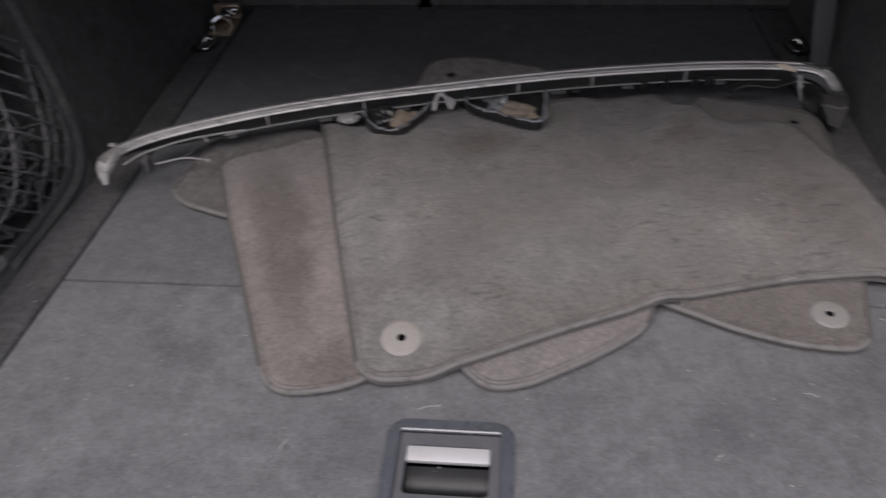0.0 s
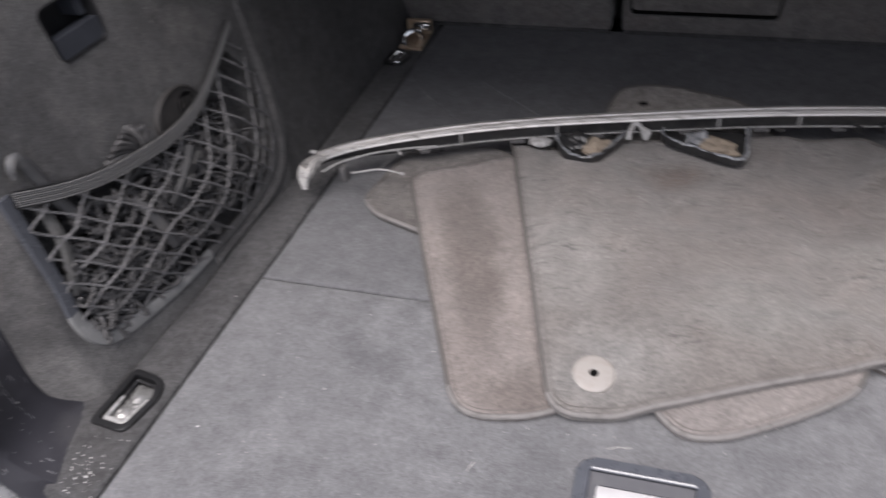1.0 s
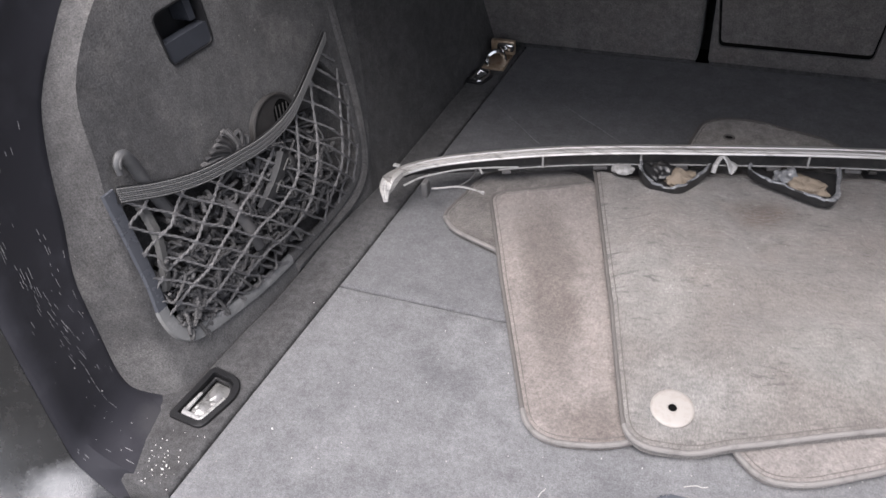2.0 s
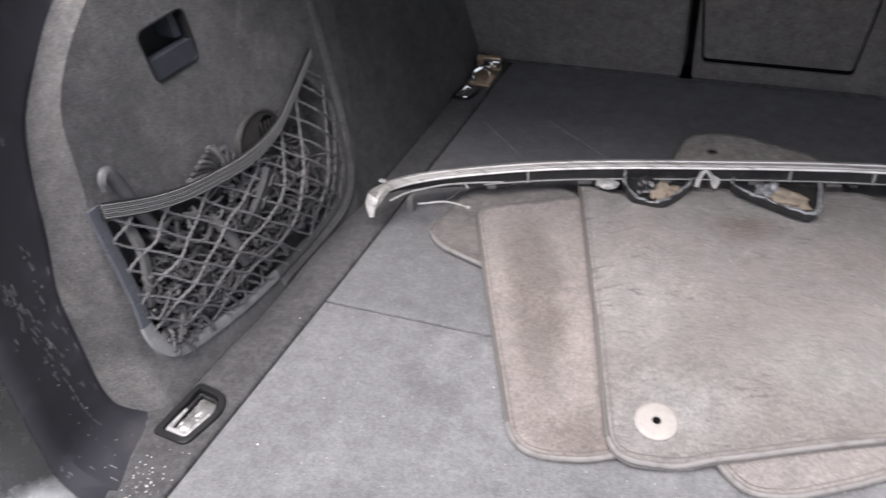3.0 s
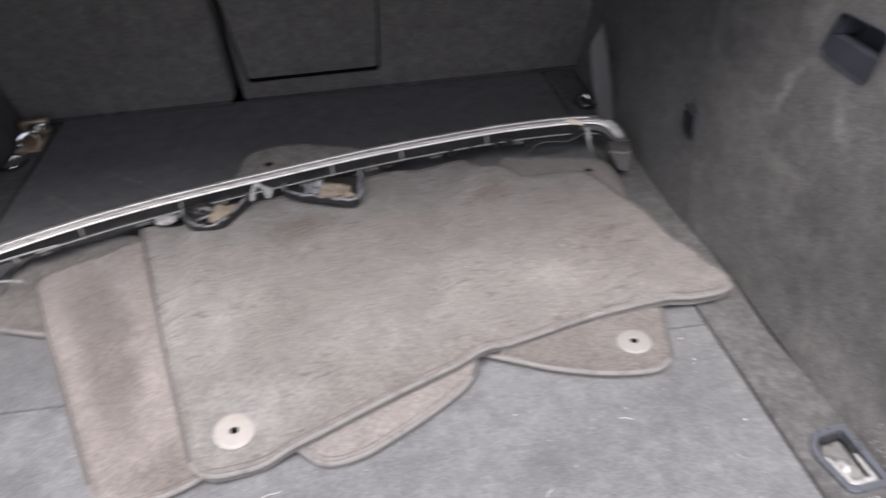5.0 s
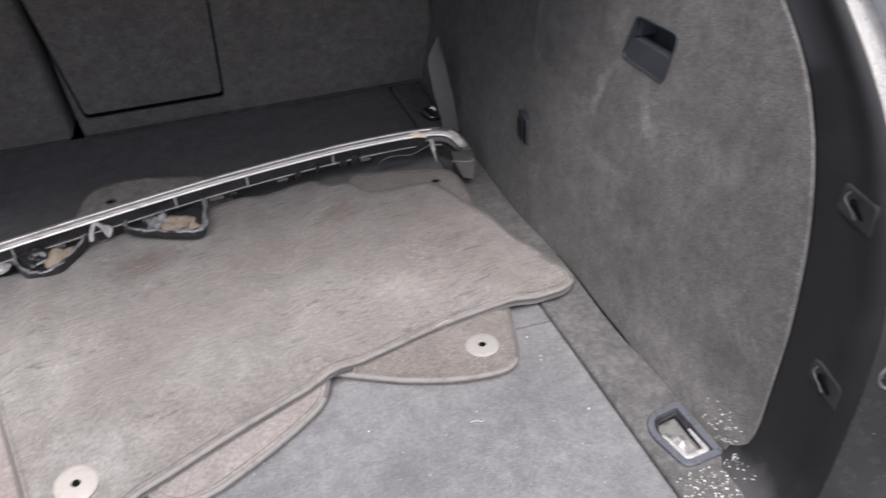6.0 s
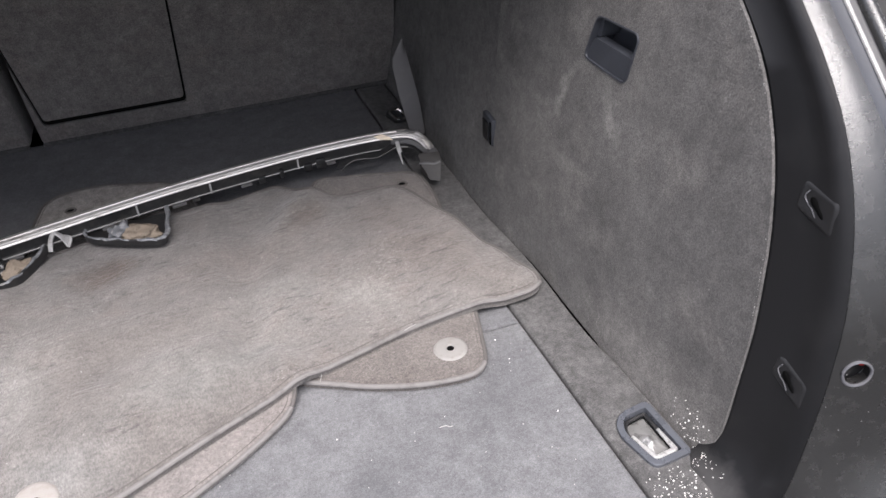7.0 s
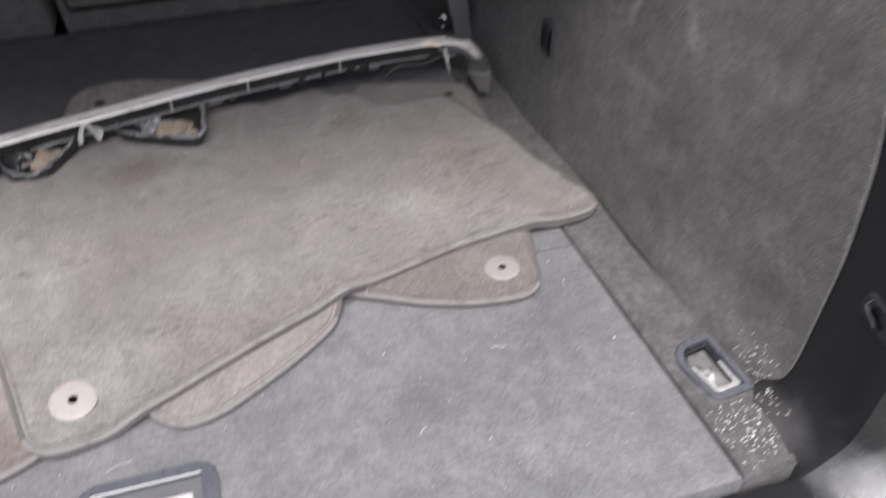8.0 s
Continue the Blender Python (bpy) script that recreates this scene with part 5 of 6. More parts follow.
bm = box(-0.4270, -0.4180, 0.811, 0.824, 0.030, 0.053, 0.0025)
part("end_bracket", bm, M_CLAMP, strip, "pale end bracket")
part("lever_wire", tube(spline([(-0.418, 0.826, 0.036), (-0.407, 0.830, 0.036), (-0.383, 0.837, 0.038), (-0.361, 0.836, 0.038), (-0.349, 0.834, 0.037)], 6), 0.0014, 6), M_TAB, strip, "thin pale lever")
bm = bmesh.new()
bmesh.ops.create_icosphere(bm, subdivisions=2, radius=0.0027, matrix=Matrix.Translation((-0.348, 0.834, 0.037)))
part("lever_knob", bm, M_TAB, strip, "pale lever knob")
part("spring_wire", tube(spline([(-0.384, 0.840, 0.037), (-0.377, 0.850, 0.038), (-0.372, 0.862, 0.040), (-0.371, 0.876, 0.043)], 6), 0.0009, 6), M_CLAMP, strip, "thin grey spring wire")
part("wire_hook", tube(spline([(-0.396, 0.872, 0.045), (-0.384, 0.879, 0.044), (-0.370, 0.881, 0.042), (-0.362, 0.874, 0.039)], 6), 0.0017, 7), M_TAB, strip, "pale wire hook")
part("lower_lip", tube(spline([(-0.452, 0.812, 0.044), (-0.436, 0.832, 0.046), (-0.414, 0.850, 0.046), (-0.390, 0.867, 0.045), (-0.356, 0.884, 0.043), (-0.318, 0.899, 0.041)], 6), 0.0013, 6), M_TAB, strip, "pale worn lower lip")

# ---- latch recesses in the side panels ----
for s, quad in ((1, [(0.7155, 0.338), (0.6430, 0.341), (0.6470, 0.288), (0.7250, 0.289)]), (-1, [(0.603, 0.356), (0.672, 0.358), (0.668, 0.302), (0.604, 0.302)])):
    cy, cz = sum(q[0] for q in quad) / 4, sum(q[1] for q in quad) / 4
    line = rounded(quad, 0.010, 5)

    def recess(ring, d0, d1):
        bm = bmesh.new()
        a = [bm.verts.new(wall_point(s, v.x, v.y, d0)) for v in ring]
        b = [bm.verts.new(wall_point(s, v.x, v.y, d1)) for v in ring]
        n = len(ring)
        for i in range(n):
            bm.faces.new((a[i], a[(i + 1) % n], b[(i + 1) % n], b[i]))
        bm.faces.new(a)
        bm.faces.new(b)
        return bm

    cut(panels[s], [recess(line, -0.03, 0.04)])
    latch = thing("panel_latch", wall_point(s, cy, cz), "dark plastic finger latch set into the felt panel", "panel latch", "side panel latches")
    housing = part("latch_housing", recess(inset(line, -0.0004), -0.0012, 0.034), M_GREYDARK if s > 0 else M_BLACK, latch)
    cut(housing, [recess(inset(line, 0.0013), -0.02, 0.028)])
    low = rounded([(q[0], q[1]) if q[1] < cz else (q[0], cz + (0.002 if s > 0 else -0.003)) for q in quad], 0.006, 4)
    part("latch_flap", recess(inset(low, 0.0018), 0.0006, 0.012), M_GREYDARK, latch, "blue-grey finger flap")
    edge_y = max(q[0] for q in quad) - (0.014 if s > 0 else 0.018)
    part("latch_web", recess(rounded([(edge_y, cz), (edge_y + 0.009, cz), (edge_y + 0.009, max(q[1] for q in quad) - 0.004), (edge_y, max(q[1] for q in quad) - 0.004)], 0.002, 3), 0.006, 0.027), M_GREYDARK, latch, "moulded web in the hollow")

# ---- bag hook on the seam ----
hook = thing("bag_hook", wall_point(1, 0.907, 0.12), "small folded black plastic bag hook on lining", "bag hook")
hx0 = wall_x(0.902, 0.12)
part("hook_plate", box(hx0 - 0.0035, hx0 + 0.004, 0.886, 0.920, 0.100, 0.140, 0.002), M_GREYDARK, hook)
part("hook_tongue", box(hx0 - 0.0065, hx0 - 0.0035, 0.897, 0.915, 0.104, 0.132, 0.0015), M_TRIM, hook)
# Black bar painted as the slot's shade, set on the plate.
part("hook_slot", box(hx0 - 0.0045, hx0 - 0.0030, 0.888, 0.892, 0.102, 0.136), M_HOLE_SHADE, hook, "black bar as slot shade by tongue")


# ---- net pocket ----
NET = [(0.838, 0.232), (0.472, 0.238), (0.4685, 0.140), (0.4635, 0.091), (0.476, 0.058), (0.510, 0.041), (0.609, 0.025), (0.732, 0.018), (0.808, 0.033), (0.840, 0.07), (0.852, 0.162)]
BAND = spline([(0.478, 0.232), (0.521, 0.213), (0.565, 0.199), (0.616, 0.190), (0.669, 0.184), (0.720, 0.187), (0.764, 0.201), (0.838, 0.236)], 8)
pocket_line = rounded([(v.x, v.y - 0.012) for v in BAND[::6]] + [(q[0], q[1]) for q in reversed(NET[2:])], 0.012, 3)


def lateral(ring, d0, d1, s=-1):
    bm = bmesh.new()
    a = [bm.verts.new(wall_point(s, v.x, v.y, d0)) for v in ring]
    b = [bm.verts.new(wall_point(s, v.x, v.y, d1)) for v in ring]
    n = len(ring)
    for i in range(n):
        bm.faces.new((a[i], a[(i + 1) % n], b[(i + 1) % n], b[i]))
    bm.faces.new(a)
    bm.faces.new(b)
    return bm


cut(panels[-1], [lateral(pocket_line, -0.03, 0.05)])
net = thing("net_pocket", wall_point(-1, 0.65, 0.02), "grey elastic cargo net pocket stretched over a wall recess", "net pocket")
# The lit felt copy lifts the deep pocket's brightness.
liner = part("pocket_liner", lateral(inset(pocket_line, -0.003), 0.006, 0.050), M_ARCH_LIT, net, "dark felt pocket lining")
cut(liner, [lateral(pocket_line, -0.02, 0.044)])
border = spline([wall_point(-1, y, z, -0.002) for y, z in NET[1:]], 8)
part("border_strip", sweep(bmesh.new(), border[:15], [(-0.0075, -0.002), (-0.0065, 0.0016), (0.0, 0.0024), (0.0065, 0.0016), (0.0075, -0.002)], up=Vector((1, 0, 0.16))), M_GREY, net, "blue-grey plastic border strip")
part("border_rim", sweep(bmesh.new(), border[14:44], [(-0.0065, -0.002), (-0.0055, 0.0012), (0.0, 0.0022), (0.0055, 0.0012), (0.0065, -0.002)], up=Vector((1, 0, 0.16)), sizes=[1.15 + 0.45 * math.exp(-((i - 12) / 8) ** 2) - 0.3 * smooth((i - 25) / 14) for i in range(30)]), M_FRAME, net, "dusty grey border rim")
part("border_rim", sweep(bmesh.new(), border[43:], [(-0.0060, -0.002), (-0.0050, 0.0010), (0.0, 0.0018), (0.0050, 0.0010), (0.0060, -0.002)], up=Vector((1, 0, 0.16))), M_WALL_WEST, net, "dark felt border rim")
ridge = spline([wall_point(-1, y, z, -0.001) for y, z in ((0.660, 0.004), (0.740, 0.002), (0.818, 0.016), (0.853, 0.06), (0.868, 0.15), (0.872, 0.23), (0.872, 0.30), (0.868, 0.36))], 8)
part("panel_ridge", sweep(bmesh.new(), ridge, [(-0.009, -0.003), (-0.006, 0.002), (0.0, 0.0042), (0.006, 0.002), (0.009, -0.003)], up=Vector((1, 0, 0.16))), M_WALL_WEST, net, "soft felt ridge round the pocket")
net_poly = [Vector((v.x, v.y)) for v in BAND] + [Vector(q) for q in reversed(NET[2:])]


def bulge(y, z):
    d = float(signed(net_poly, [(y, z)])[0])
    return -0.003 - 0.016 * smooth(d / 0.07)


def steep(y):
    """Rise of the second set of cords, which climbs more and more towards the seats."""
    return math.tan(radians(21 + 36 * smooth((y - 0.60) / 0.16)))


CLIMB = [0.0]
for i in range(250):
    CLIMB.append(CLIMB[-1] + 0.0017 * steep(0.44 + 0.0017 * i))


def spread(y):
    return 1 + 0.40 * smooth((y - 0.58) / 0.14)


def climb(y):
    return float(np.interp(y, [0.44 + 0.0017 * i for i in range(251)], CLIMB))


FALL, GAP_A, GAP_B = radians(-46), 0.0222, 0.0350
fall_u, fall_v = Vector((math.cos(FALL), math.sin(FALL))), Vector((-math.sin(FALL), math.cos(FALL)))
NET_C = Vector((0.522, 0.181))


def step_b(p):
    """Which cord of the climbing set passes a point, as a running number."""
    return (p.y - climb(p.x) - NET_C.y + climb(NET_C.x)) / (GAP_B * spread(p.x))


def cord(pts, to_knot):
    """One twisted cord of the net, thicker where it is knotted to the crossing set."""
    keep = signed(net_poly, [(p.x, p.y) for p in pts]) > 0.0
    run = []
    for p, ok in zip(pts, keep):
        if ok:
            run.append(p)
        elif run:
            break
    if len(run) < 3:
        return
    path = [wall_point(-1, p.x, p.y, bulge(p.x, p.y)) for p in run]
    girth = [1 + 0.7 * math.exp(-(to_knot(p) / 0.0030) ** 2) for p in run]
    bm = bmesh.new()
    for turn in (0.0, math.pi):
        wound = []
        for i, q in enumerate(path):
            d = (path[min(i + 1, len(path) - 1)] - path[max(i - 1, 0)]).normalized()
            side = d.cross(Vector((1, 0, 0))).normalized()
            a = turn + i * 1.15
            wound.append(q + (Vector((1, 0, 0)) * math.sin(a) + side * math.cos(a)) * 0.0008)
        sweep(bm, wound, circle(0.00098, 5), up=Vector((1, 0, 0)), sizes=girth)
    part("cord", bm, M_CORD, net)


for k in range(-14, 15):
    o = NET_C + fall_v * (k * GAP_A)
    line = [o + fall_u * (-0.30 + 0.0030 * i) + fall_v * 0.0009 * math.sin(i * 0.27 + k) for i in range(221)]
    cord(line, lambda p: (step_b(p) - round(step_b(p))) * GAP_B)
for k in range(-16, 12):
    ys = [0.445 + 0.0025 * i for i in range(165)]
    line = [Vector((y, climb(y) - climb(NET_C.x) + NET_C.y + k * GAP_B * spread(y) + 0.0009 * math.sin(y * 120 + k))) for y in ys]
    cord(line, lambda p: ((p - NET_C).dot(fall_v) / GAP_A - round((p - NET_C).dot(fall_v) / GAP_A)) * GAP_A)
band_path = [wall_point(-1, v.x, v.y, -0.006 - 0.010 * math.sin(math.pi * i / (len(BAND) - 1))) for i, v in enumerate(BAND)]
part("elastic_backing", sweep(bmesh.new(), [q + Vector((-0.0012, 0, 0)) for q in band_path], [(-0.0085, -0.0008), (0.0085, -0.0008), (0.0085, 0.0006), (-0.0085, 0.0006)], up=Vector((1, 0, 0))), M_CABLE, net, "dark elastic webbing")
slender = [1.0 - 0.35 * smooth((i / (len(band_path) - 1) - 0.6) / 0.4) for i in range(len(band_path))]
for k in range(7):
    rib = resample([q + Vector((0.0004 if k % 2 else 0.0008, 0, (0.0072 - 0.0024 * k) * w)) for q, w in zip(band_path, slender)], 0.0016, False)
    part("elastic_rib", sweep(bmesh.new(), rib, circle(0.00095, 6, 0.8), up=Vector((1, 0, 0)), sizes=[1.0 if i % 2 else 0.72 for i in range(len(rib))]), M_BAND, net, "ribbed grey elastic edge")

# ---- what the net holds ----
rnd = random.Random(7)
bundle = thing("cable_bundle", wall_point(-1, 0.62, 0.03, 0.03), "tangle of black cables stuffed into the net", "cable bundle")
for k in range(170):
    y, z = (rnd.uniform(0.485, 0.80), rnd.uniform(0.045, 0.165)) if k < 130 else (rnd.uniform(0.475, 0.64), rnd.uniform(0.042, 0.12))
    if z > 0.215 - 0.07 * (y - 0.47) / 0.3:
        z = 0.10
    pts = []
    braided = k % 4 != 0
    a0, r0 = rnd.uniform(0, 6.28), rnd.uniform(0.008, 0.020)
    for i in range(8):
        a = a0 + i * rnd.uniform(0.5, 1.0)
        yy = max(0.475, min(0.815, y + 1.3 * r0 * math.cos(a) + rnd.uniform(-0.005, 0.005)))
        zz = max(0.036, min(0.172, z + r0 * math.sin(a) + rnd.uniform(-0.005, 0.005)))
        pts.append(wall_point(-1, yy, zz, rnd.uniform(-0.010, 0.010) if braided else rnd.uniform(-0.004, 0.030)))
    line = spline(pts, 5)
    if braided:
        fat = rnd.choice((0.0017, 0.0022, 0.0030))
        line = resample(line, 0.0015, False)
        part("braided_cord", sweep(bmesh.new(), line, circle(fat, 6), sizes=[1.0 if i % 2 else 0.7 for i in range(len(line))]), M_ROPE, bundle, "dusty grey braided cord")
    else:
        part("cable", tube(line, rnd.choice((0.0022, 0.003, 0.004)), 6), M_CABLE_DUSTY, bundle)
strap_line = resample(spline([wall_point(-1, 0.502, 0.212, 0.004), wall_point(-1, 0.500, 0.190, -0.002), wall_point(-1, 0.496, 0.168, -0.006), wall_point(-1, 0.488, 0.140, -0.006), wall_point(-1, 0.482, 0.112, 0.0)], 8), 0.0022, False)
part("ribbed_strap", sweep(bmesh.new(), strap_line, [(-0.008, -0.002), (-0.004, 0.0016), (0.004, 0.0016), (0.008, -0.002)], up=Vector((1, 0, 0)), sizes=[1.0 if i % 2 else 0.88 for i in range(len(strap_line))]), M_WEB, bundle, "ribbed grey strap")
for k in range(11):
    a = 2.75 - 2.4 * k / 10
    hub, far = (0.624, 0.184), (0.618 + 0.036 * math.cos(a), 0.188 + 0.031 * math.sin(a))
    wide = 0.006
    pts = [wall_point(-1, hub[0], hub[1], -0.006), wall_point(-1, (hub[0] + far[0]) / 2 + wide * math.sin(a), (hub[1] + far[1]) / 2 - wide * math.cos(a), -0.012), wall_point(-1, far[0], far[1], rnd.uniform(-0.014, -0.004)), wall_point(-1, (hub[0] + far[0]) / 2 - wide * math.sin(a), (hub[1] + far[1]) / 2 + wide * math.cos(a), -0.004), wall_point(-1, hub[0] + 0.003, hub[1], 0.0)]
    part("cable_loop", tube(spline(pts, 6), 0.0024 if k % 2 else 0.0032, 6), M_ROPE if k % 3 == 0 else M_CABLE_DUSTY, bundle)
bar = thing("plastic_lever", wall_point(-1, 0.52, 0.10, 0.0), "dark plastic lever with hooked tip in the net", "plastic lever")
shaft = spline([wall_point(-1, 0.488, 0.250, -0.010), wall_point(-1, 0.4895, 0.259, -0.010), wall_point(-1, 0.497, 0.2635, -0.009), wall_point(-1, 0.505, 0.255, -0.007), wall_point(-1, 0.512, 0.232, -0.003), wall_point(-1, 0.522, 0.200, 0.003), wall_point(-1, 0.535, 0.160, 0.006)], 8)
part("shaft", sweep(bmesh.new(), shaft, circle(0.0062, 10, 0.75), up=Vector((1, 0, 0)), sizes=[0.62 + 0.55 * smooth(i / 22) for i in range(len(shaft))]), M_RUBBERGREY, bar)
part("worn_edge", tube([q + Vector((0.0036, 0, 0.0016)) for q in shaft[4:24]], 0.0013, 6), M_CLAMP, bar, "pale worn edge")
jaw = thing("cable_clamp", wall_point(-1, 0.66, 0.10, 0.0), "cloudy clear plastic clamp held by the net", "cable clamp")
body_line = spline([wall_point(-1, 0.694, 0.150, -0.011), wall_point(-1, 0.672, 0.136, -0.013), wall_point(-1, 0.650, 0.124, -0.013), wall_point(-1, 0.634, 0.112, -0.008)], 6)
part("clamp_body", sweep(bmesh.new(), body_line, [(-0.011, -0.004), (-0.009, 0.003), (-0.004, 0.0045), (0.004, 0.0030), (0.009, 0.0036), (0.011, -0.004)], up=Vector((1, 0, 0)), sizes=[1 - 0.25 * i / len(body_line) for i in range(len(body_line))]), M_CLEAR, jaw)
for y, z in ((0.688, 0.147), (0.664, 0.131)):
    hookline = [wall_point(-1, y - 0.009, z - 0.008, -0.0165), wall_point(-1, y - 0.002, z - 0.001, -0.018), wall_point(-1, y + 0.004, z + 0.001, -0.018), wall_point(-1, y + 0.005, z - 0.005, -0.018), wall_point(-1, y + 0.001, z - 0.007, -0.0165)]
    part("clamp_hook", tube(spline(hookline, 5), 0.0010, 6), M_WEB, jaw, "pale moulded hook")
peg = spline([wall_point(-1, 0.592, 0.150, -0.002), wall_point(-1, 0.598, 0.132, -0.009), wall_point(-1, 0.603, 0.104, -0.012), wall_point(-1, 0.609, 0.076, -0.008)], 6)
part("clamp_peg", sweep(bmesh.new(), resample(peg, 0.0024, False), circle(0.0078, 10, 0.6), up=Vector((1, 0, 0)), sizes=[(0.85 + 0.25 * math.sin(i * 0.12)) * (1.0 if i % 2 or i > 14 else 0.9) for i in range(60)]), M_CLAMP, jaw, "dusty brown ribbed peg")
tab = thing("round_handle", wall_point(-1, 0.70, 0.19, 0.0), "dark brown rounded handle poking out of net", "handle")
grip_line = rounded([(0.664, 0.170), (0.667, 0.198), (0.687, 0.216), (0.716, 0.219), (0.738, 0.206), (0.744, 0.180)], 0.016, 5)
part("grip", lateral(grip_line, -0.006, 0.004), M_GRIP, tab)
part("grip_rim", tube([wall_point(-1, v.x, v.y, -0.006) for v in grip_line], 0.0022, 7, True, up=Vector((1, 0, 0))), M_GRIP, tab)
# Black plate laid on the grip as the shade of its hollow.
part("grip_hollow", lateral(rounded([(0.704, 0.180), (0.708, 0.203), (0.722, 0.210), (0.735, 0.201), (0.737, 0.182)], 0.008, 4), -0.0068, -0.003), M_HOLE_SHADE, tab, "black plate as grip hollow shade")
for k in range(4):
    y = 0.712 + 0.0065 * k
    part("grip_rib", tube([wall_point(-1, y - 0.004, 0.184, -0.0072), wall_point(-1, y, 0.204 - 0.001 * k, -0.0072)], 0.0008, 5), M_GRIP, tab)

# ---- far corners: latch bracket and belt ----
latch = thing("seat_latch", (-0.462, 1.290, 0.0), "rusted brass-coloured seat latch bracket in the corner", "seat latch")
part("base_plate", box(-0.486, -0.446, 1.240, 1.300, 0.0, 0.005, 0.001), M_GOLD, latch)
part("upright", box(-0.484, -0.440, 1.288, 1.298, 0.008, 0.034, 0.002), M_GOLD, latch)
part("striker", tube(spline([(-0.478, 1.250, 0.004), (-0.478, 1.252, 0.020), (-0.466, 1.262, 0.026), (-0.456, 1.270, 0.018), (-0.454, 1.272, 0.004)], 5), 0.005, 8), M_CHROME, latch, "worn bright striker loop")
part("knuckle", box(-0.470, -0.440, 1.278, 1.289, 0.018, 0.032, 0.003), M_CHROME, latch)
belt = thing("belt_strap", (0.49, 1.13, 0.0), "grey belt webbing hanging down beside the seat", "belt strap")
rows = []
for i in range(13):
    h = 0.172 * i / 12
    left = Vector((float(np.interp(h, (0.0, 0.083, 0.139, 0.175), (0.479, 0.463, 0.456, 0.476))), 1.128, h))
    right = Vector((float(np.interp(h, (0.0, 0.06, 0.122, 0.175), (0.505, 0.498, 0.487, 0.477))), 1.134, h))
    rows.append([left, left.lerp(right, 0.5) + Vector((0, -0.003, 0)), right])
part("webbing", shell(rows, lambda i, j: Vector((0, 0.002, 0))), M_BELT, belt)

# ---- loose bits ----
rnd = random.Random(3)


def scatter(n, cx, cy, sx, sy, z=0.0, keep=None):
    out = []
    while len(out) < n:
        x, y = rnd.gauss(cx, sx), rnd.gauss(cy, sy)
        if keep is None or keep(x, y):
            out.append((x, y, z))
    return out


def on_rail(x, y):
    return floor_half(y) + 0.004 < abs(x) < min(wall_foot(y) - 0.004, 0.548) and LIP_Y + 0.004 < y < 0.40


right_bits = scatter(150, 0.528, 0.370, 0.018, 0.022, 0.0, on_rail)
right_bits += [tuple(wall_point(1, y, z, -0.001)) for y, z in ((rnd.gauss(0.425, 0.018), abs(rnd.gauss(0.012, 0.014))) for _ in range(60)) if y > 0.402]
for _ in range(34):
    z = rnd.uniform(0.002, 0.015)
    r = pillar_profile(1, z)[0]
    k = rnd.uniform(0.2, 2.0)
    right_bits.append(tuple(r[int(k)].lerp(r[int(k) + 1], k % 1) + Vector((-0.0008, 0, 0.0006))))
crumbs("crumbs", right_bits, "white glassy crumbs scattered beside the lashing eye", "crumbs", M_CRUMB, 0.0005, 0.0019, 5)
left_bits = scatter(50, -0.530, 0.352, 0.020, 0.022, 0.0, on_rail)
crumbs("crumbs", left_bits, "white glassy crumbs scattered on the carpeted strip", "crumbs", M_CRUMB, 0.0005, 0.0019, 6)
specks = [(-0.504, 0.396, 0), (-0.442, 0.427, 0), (-0.233, 0.572, 0), (-0.49, 0.61, 0), (0.435, 0.588, 0), (0.437, 0.594, 0), (0.433, 0.628, 0), (0.456, 0.504, 0), (0.341, 0.539, 0), (0.226, 0.549, 0), (0.297, 0.425, 0)]
crumbs("specks", specks, "pale crumbs lying on the boot carpet", "crumbs", M_CRUMB, 0.0012, 0.0021, 8)
lint_places = [(rnd.uniform(-0.45, 0.45), rnd.uniform(0.34, 0.64), 0.0) for _ in range(150)]
crumbs("lint", lint_places, "fine pale lint on the boot carpet", "lint", M_LINT, 0.0007, 0.0018, 9)
bm = bmesh.new()
for x, y, a, n in ((-0.027, 0.490, 0.3, 0.022), (0.338, 0.525, -0.2, 0.014), (0.24, 0.45, 0.8, 0.01), (-0.16, 0.44, 1.2, 0.012)):
    d = Vector((math.cos(a), math.sin(a), 0))
    tube(spline([Vector((x, y, 0.0008)) - d * n / 2, Vector((x, y + 0.001, 0.0012)), Vector((x, y - 0.001, 0.0012)) + d * n / 4, Vector((x, y, 0.0008)) + d * n / 2], 4), 0.0005, 5, bm=bm)
for a, b in (((0.225, 0.622, 0.0150), (0.230, 0.640, 0.0155)), ((0.332, 0.655, 0.0265), (0.347, 0.660, 0.0268))):
    tube(spline([Vector(a), (Vector(a) + Vector(b)) / 2 + Vector((0.001, 0, 0.001)), Vector(b)], 4), 0.0004, 5, bm=bm)
tagged(part("lint", bm, M_LINT, None), "short pale straw fibres on the boot carpet", "lint", kind="stuff")
flecks = [(rnd.gauss(-0.155, 0.016), rnd.uniform(0.70, 0.93)) for _ in range(26)] + [(rnd.uniform(-0.12, 0.38), rnd.uniform(0.60, 0.86)) for _ in range(60)]
flecks = [q for q in flecks if signed(MATS[-1][0], [q])[0] > 0.006]
crumbs("lint", [(x, y, h) for (x, y), h in zip(flecks, top_h(np.array(flecks)))], "fine pale lint caught in the grey mat's pile", "lint", M_LINT, 0.0005, 0.0012, 21)
trim_bits = []
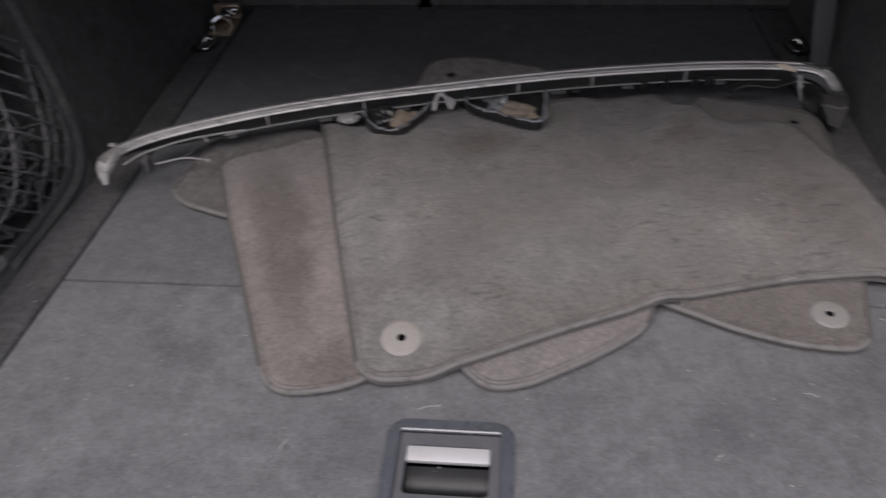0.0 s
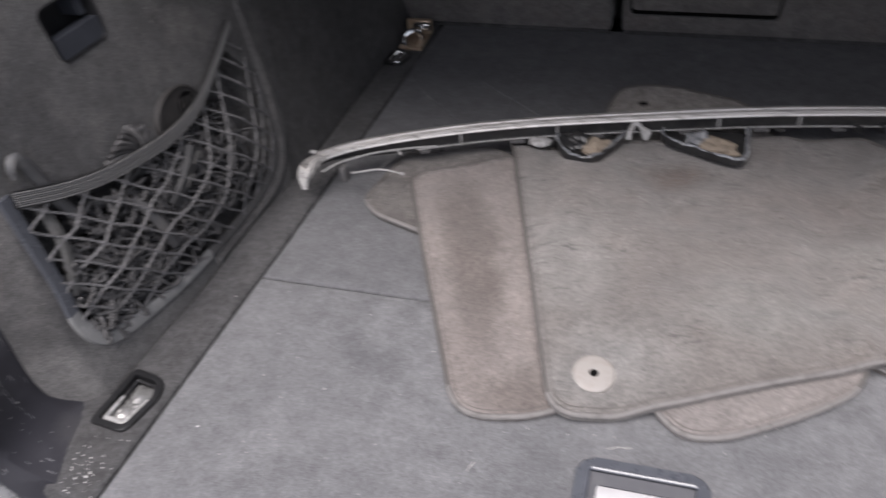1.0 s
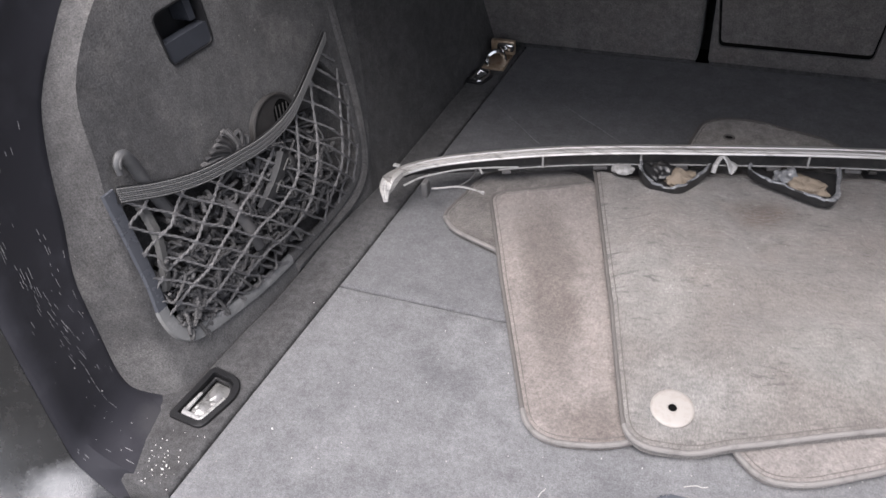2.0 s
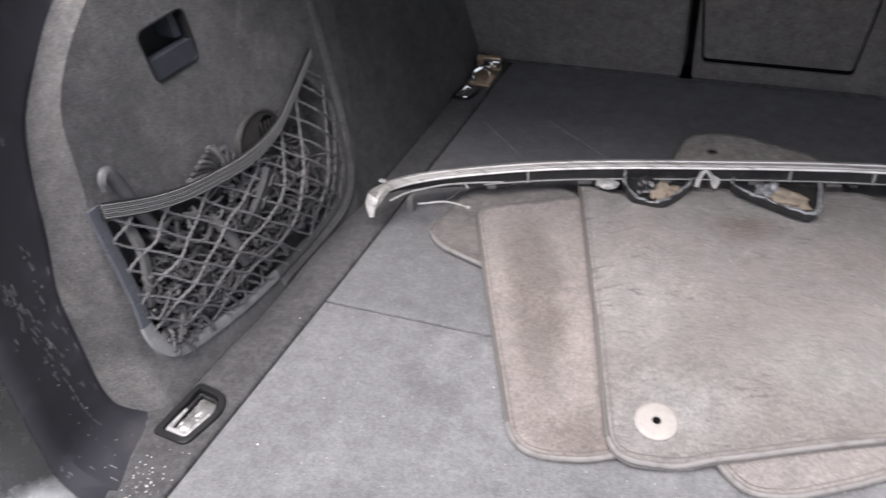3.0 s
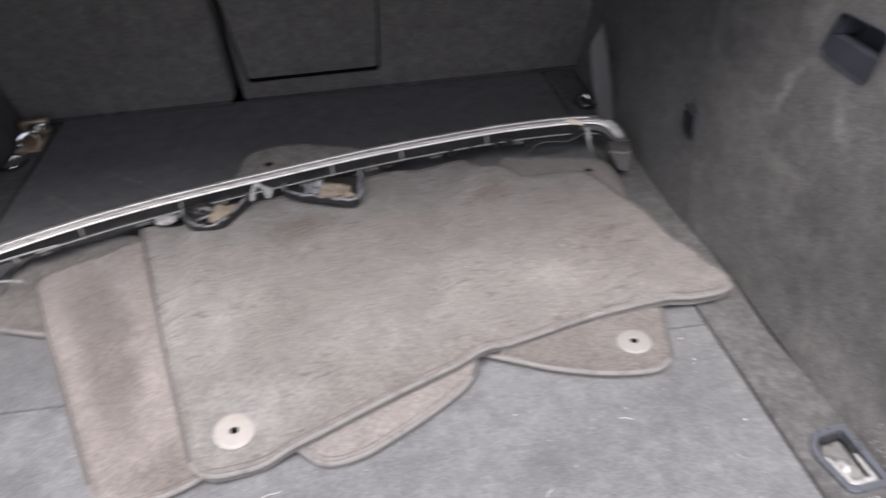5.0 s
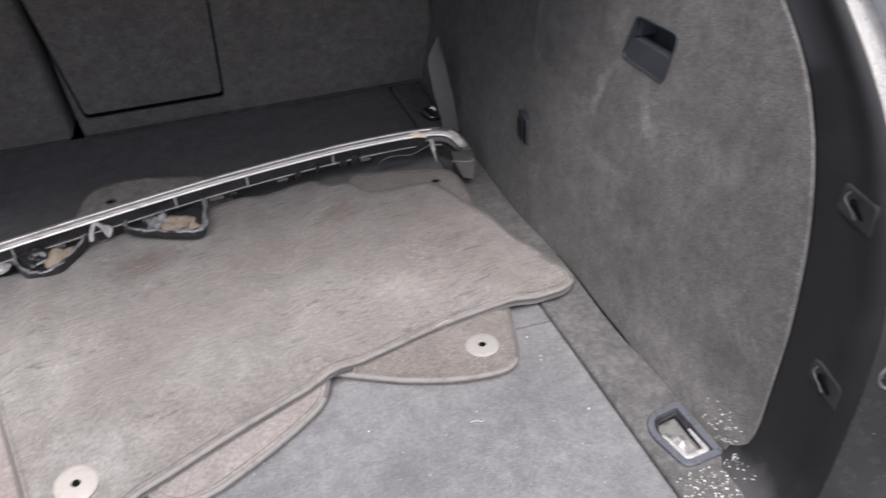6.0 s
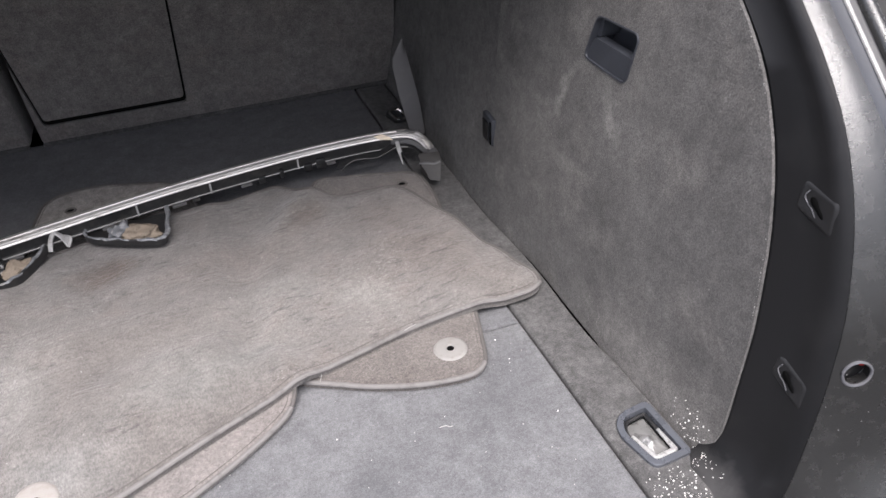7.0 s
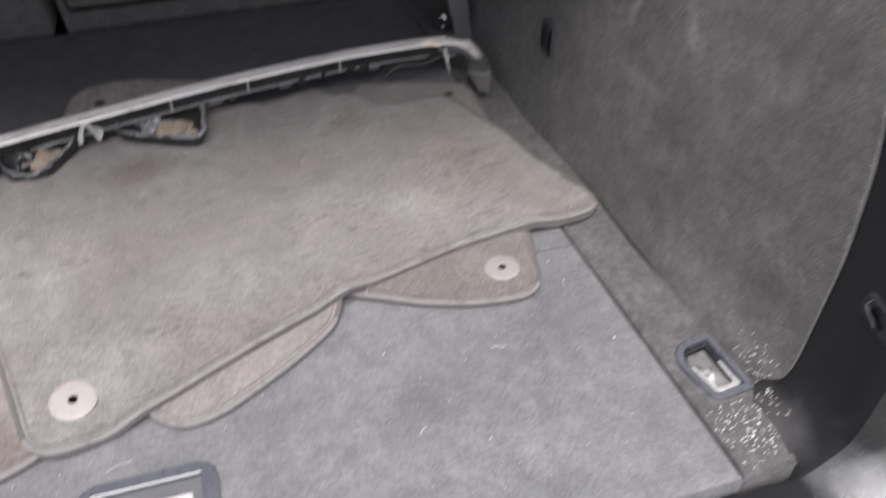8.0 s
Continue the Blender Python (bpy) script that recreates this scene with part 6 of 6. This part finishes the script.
for _ in range(30):
    z = abs(rnd.gauss(0.03, 0.06)) - 0.03
    r = pillar_profile(-1, z)[0]
    k = rnd.uniform(0.3, 3.6)
    trim_bits.append(tuple(r[int(k)].lerp(r[int(k) + 1], k % 1) + Vector((0.0012, 0, 0))))
crumbs("specks", trim_bits, "white flecks stuck to the black pillar trim", "crumbs", M_LINT, 0.0006, 0.0014, 12)
bm = bmesh.new()
marks = []
for _ in range(52):
    z = rnd.uniform(0.085, 0.235)
    marks.append((z, float(np.interp(z, (0.03, 0.105, 0.17, 0.215, 0.25), (1.6, 1.72, 2.0, 2.8, 3.4))) + rnd.gauss(0, 0.17), rnd.choice((0.003, 0.005, 0.008, 0.012))))
marks += [(z, 0.9 + 6 * (z - 0.12) + rnd.gauss(0, 0.1), rnd.choice((0.003, 0.006, 0.010))) for z in (rnd.uniform(0.11, 0.22) for _ in range(14))]
marks += [(rnd.uniform(0.05, 0.32), rnd.uniform(0.6, 3.6), rnd.choice((0.002, 0.004, 0.007))) for _ in range(22)]
marks += [(0.022 + 0.012 * i, 1.60 + 0.025 * i, 0.009) for i in range(6)]
marks += [(rnd.uniform(-0.005, 0.03), rnd.gauss(4.8, 0.15), 0.003) for _ in range(5)]
marks += [(rnd.uniform(0.0, 0.02), rnd.uniform(2.6, 3.4), 0.003) for _ in range(3)]
for z, k, run in marks:
    pts = []
    for h, kk in ((z, k), (z + run, k + (6.0 if z > 0.08 else 2.0) * run)):
        r = pillar_profile(-1, h)[0]
        pts.append(r[int(kk)].lerp(r[int(kk) + 1], kk % 1) + Vector((0.0004, -0.0003, 0)))
    tube(pts, rnd.uniform(0.00015, 0.00034), 4, bm=bm, up=Vector((1, 0, 0)))
tagged(part("scratches", bm, M_SCRATCH, None), "pale dusty scratches on the black pillar trim", "scratches", kind="stuff")
outer_bits = []
for _ in range(24):
    r = pillar_profile(1, rnd.uniform(-0.02, 0.40))[0]
    k = rnd.uniform(6.1, 8.6)
    outer_bits.append(tuple(r[int(k)].lerp(r[int(k) + 1], k % 1) + Vector((0, -0.0012, 0))))
crumbs("specks", outer_bits, "fine pale dust specks on the outer trim", "crumbs", M_SCRATCH, 0.0005, 0.0012, 16)
edge_bits = [tuple(wall_point(1, along(REAR_EDGE, z) + 0.0008, z, -0.001)) for z in (rnd.choice((rnd.uniform(0.34, 0.42), rnd.uniform(0.17, 0.25))) for _ in range(46))]
crumbs("frayed_fibres", edge_bits, "pale frayed fibres along the felt panel edge", "fibres", M_LINT, 0.0004, 0.0011, 14)
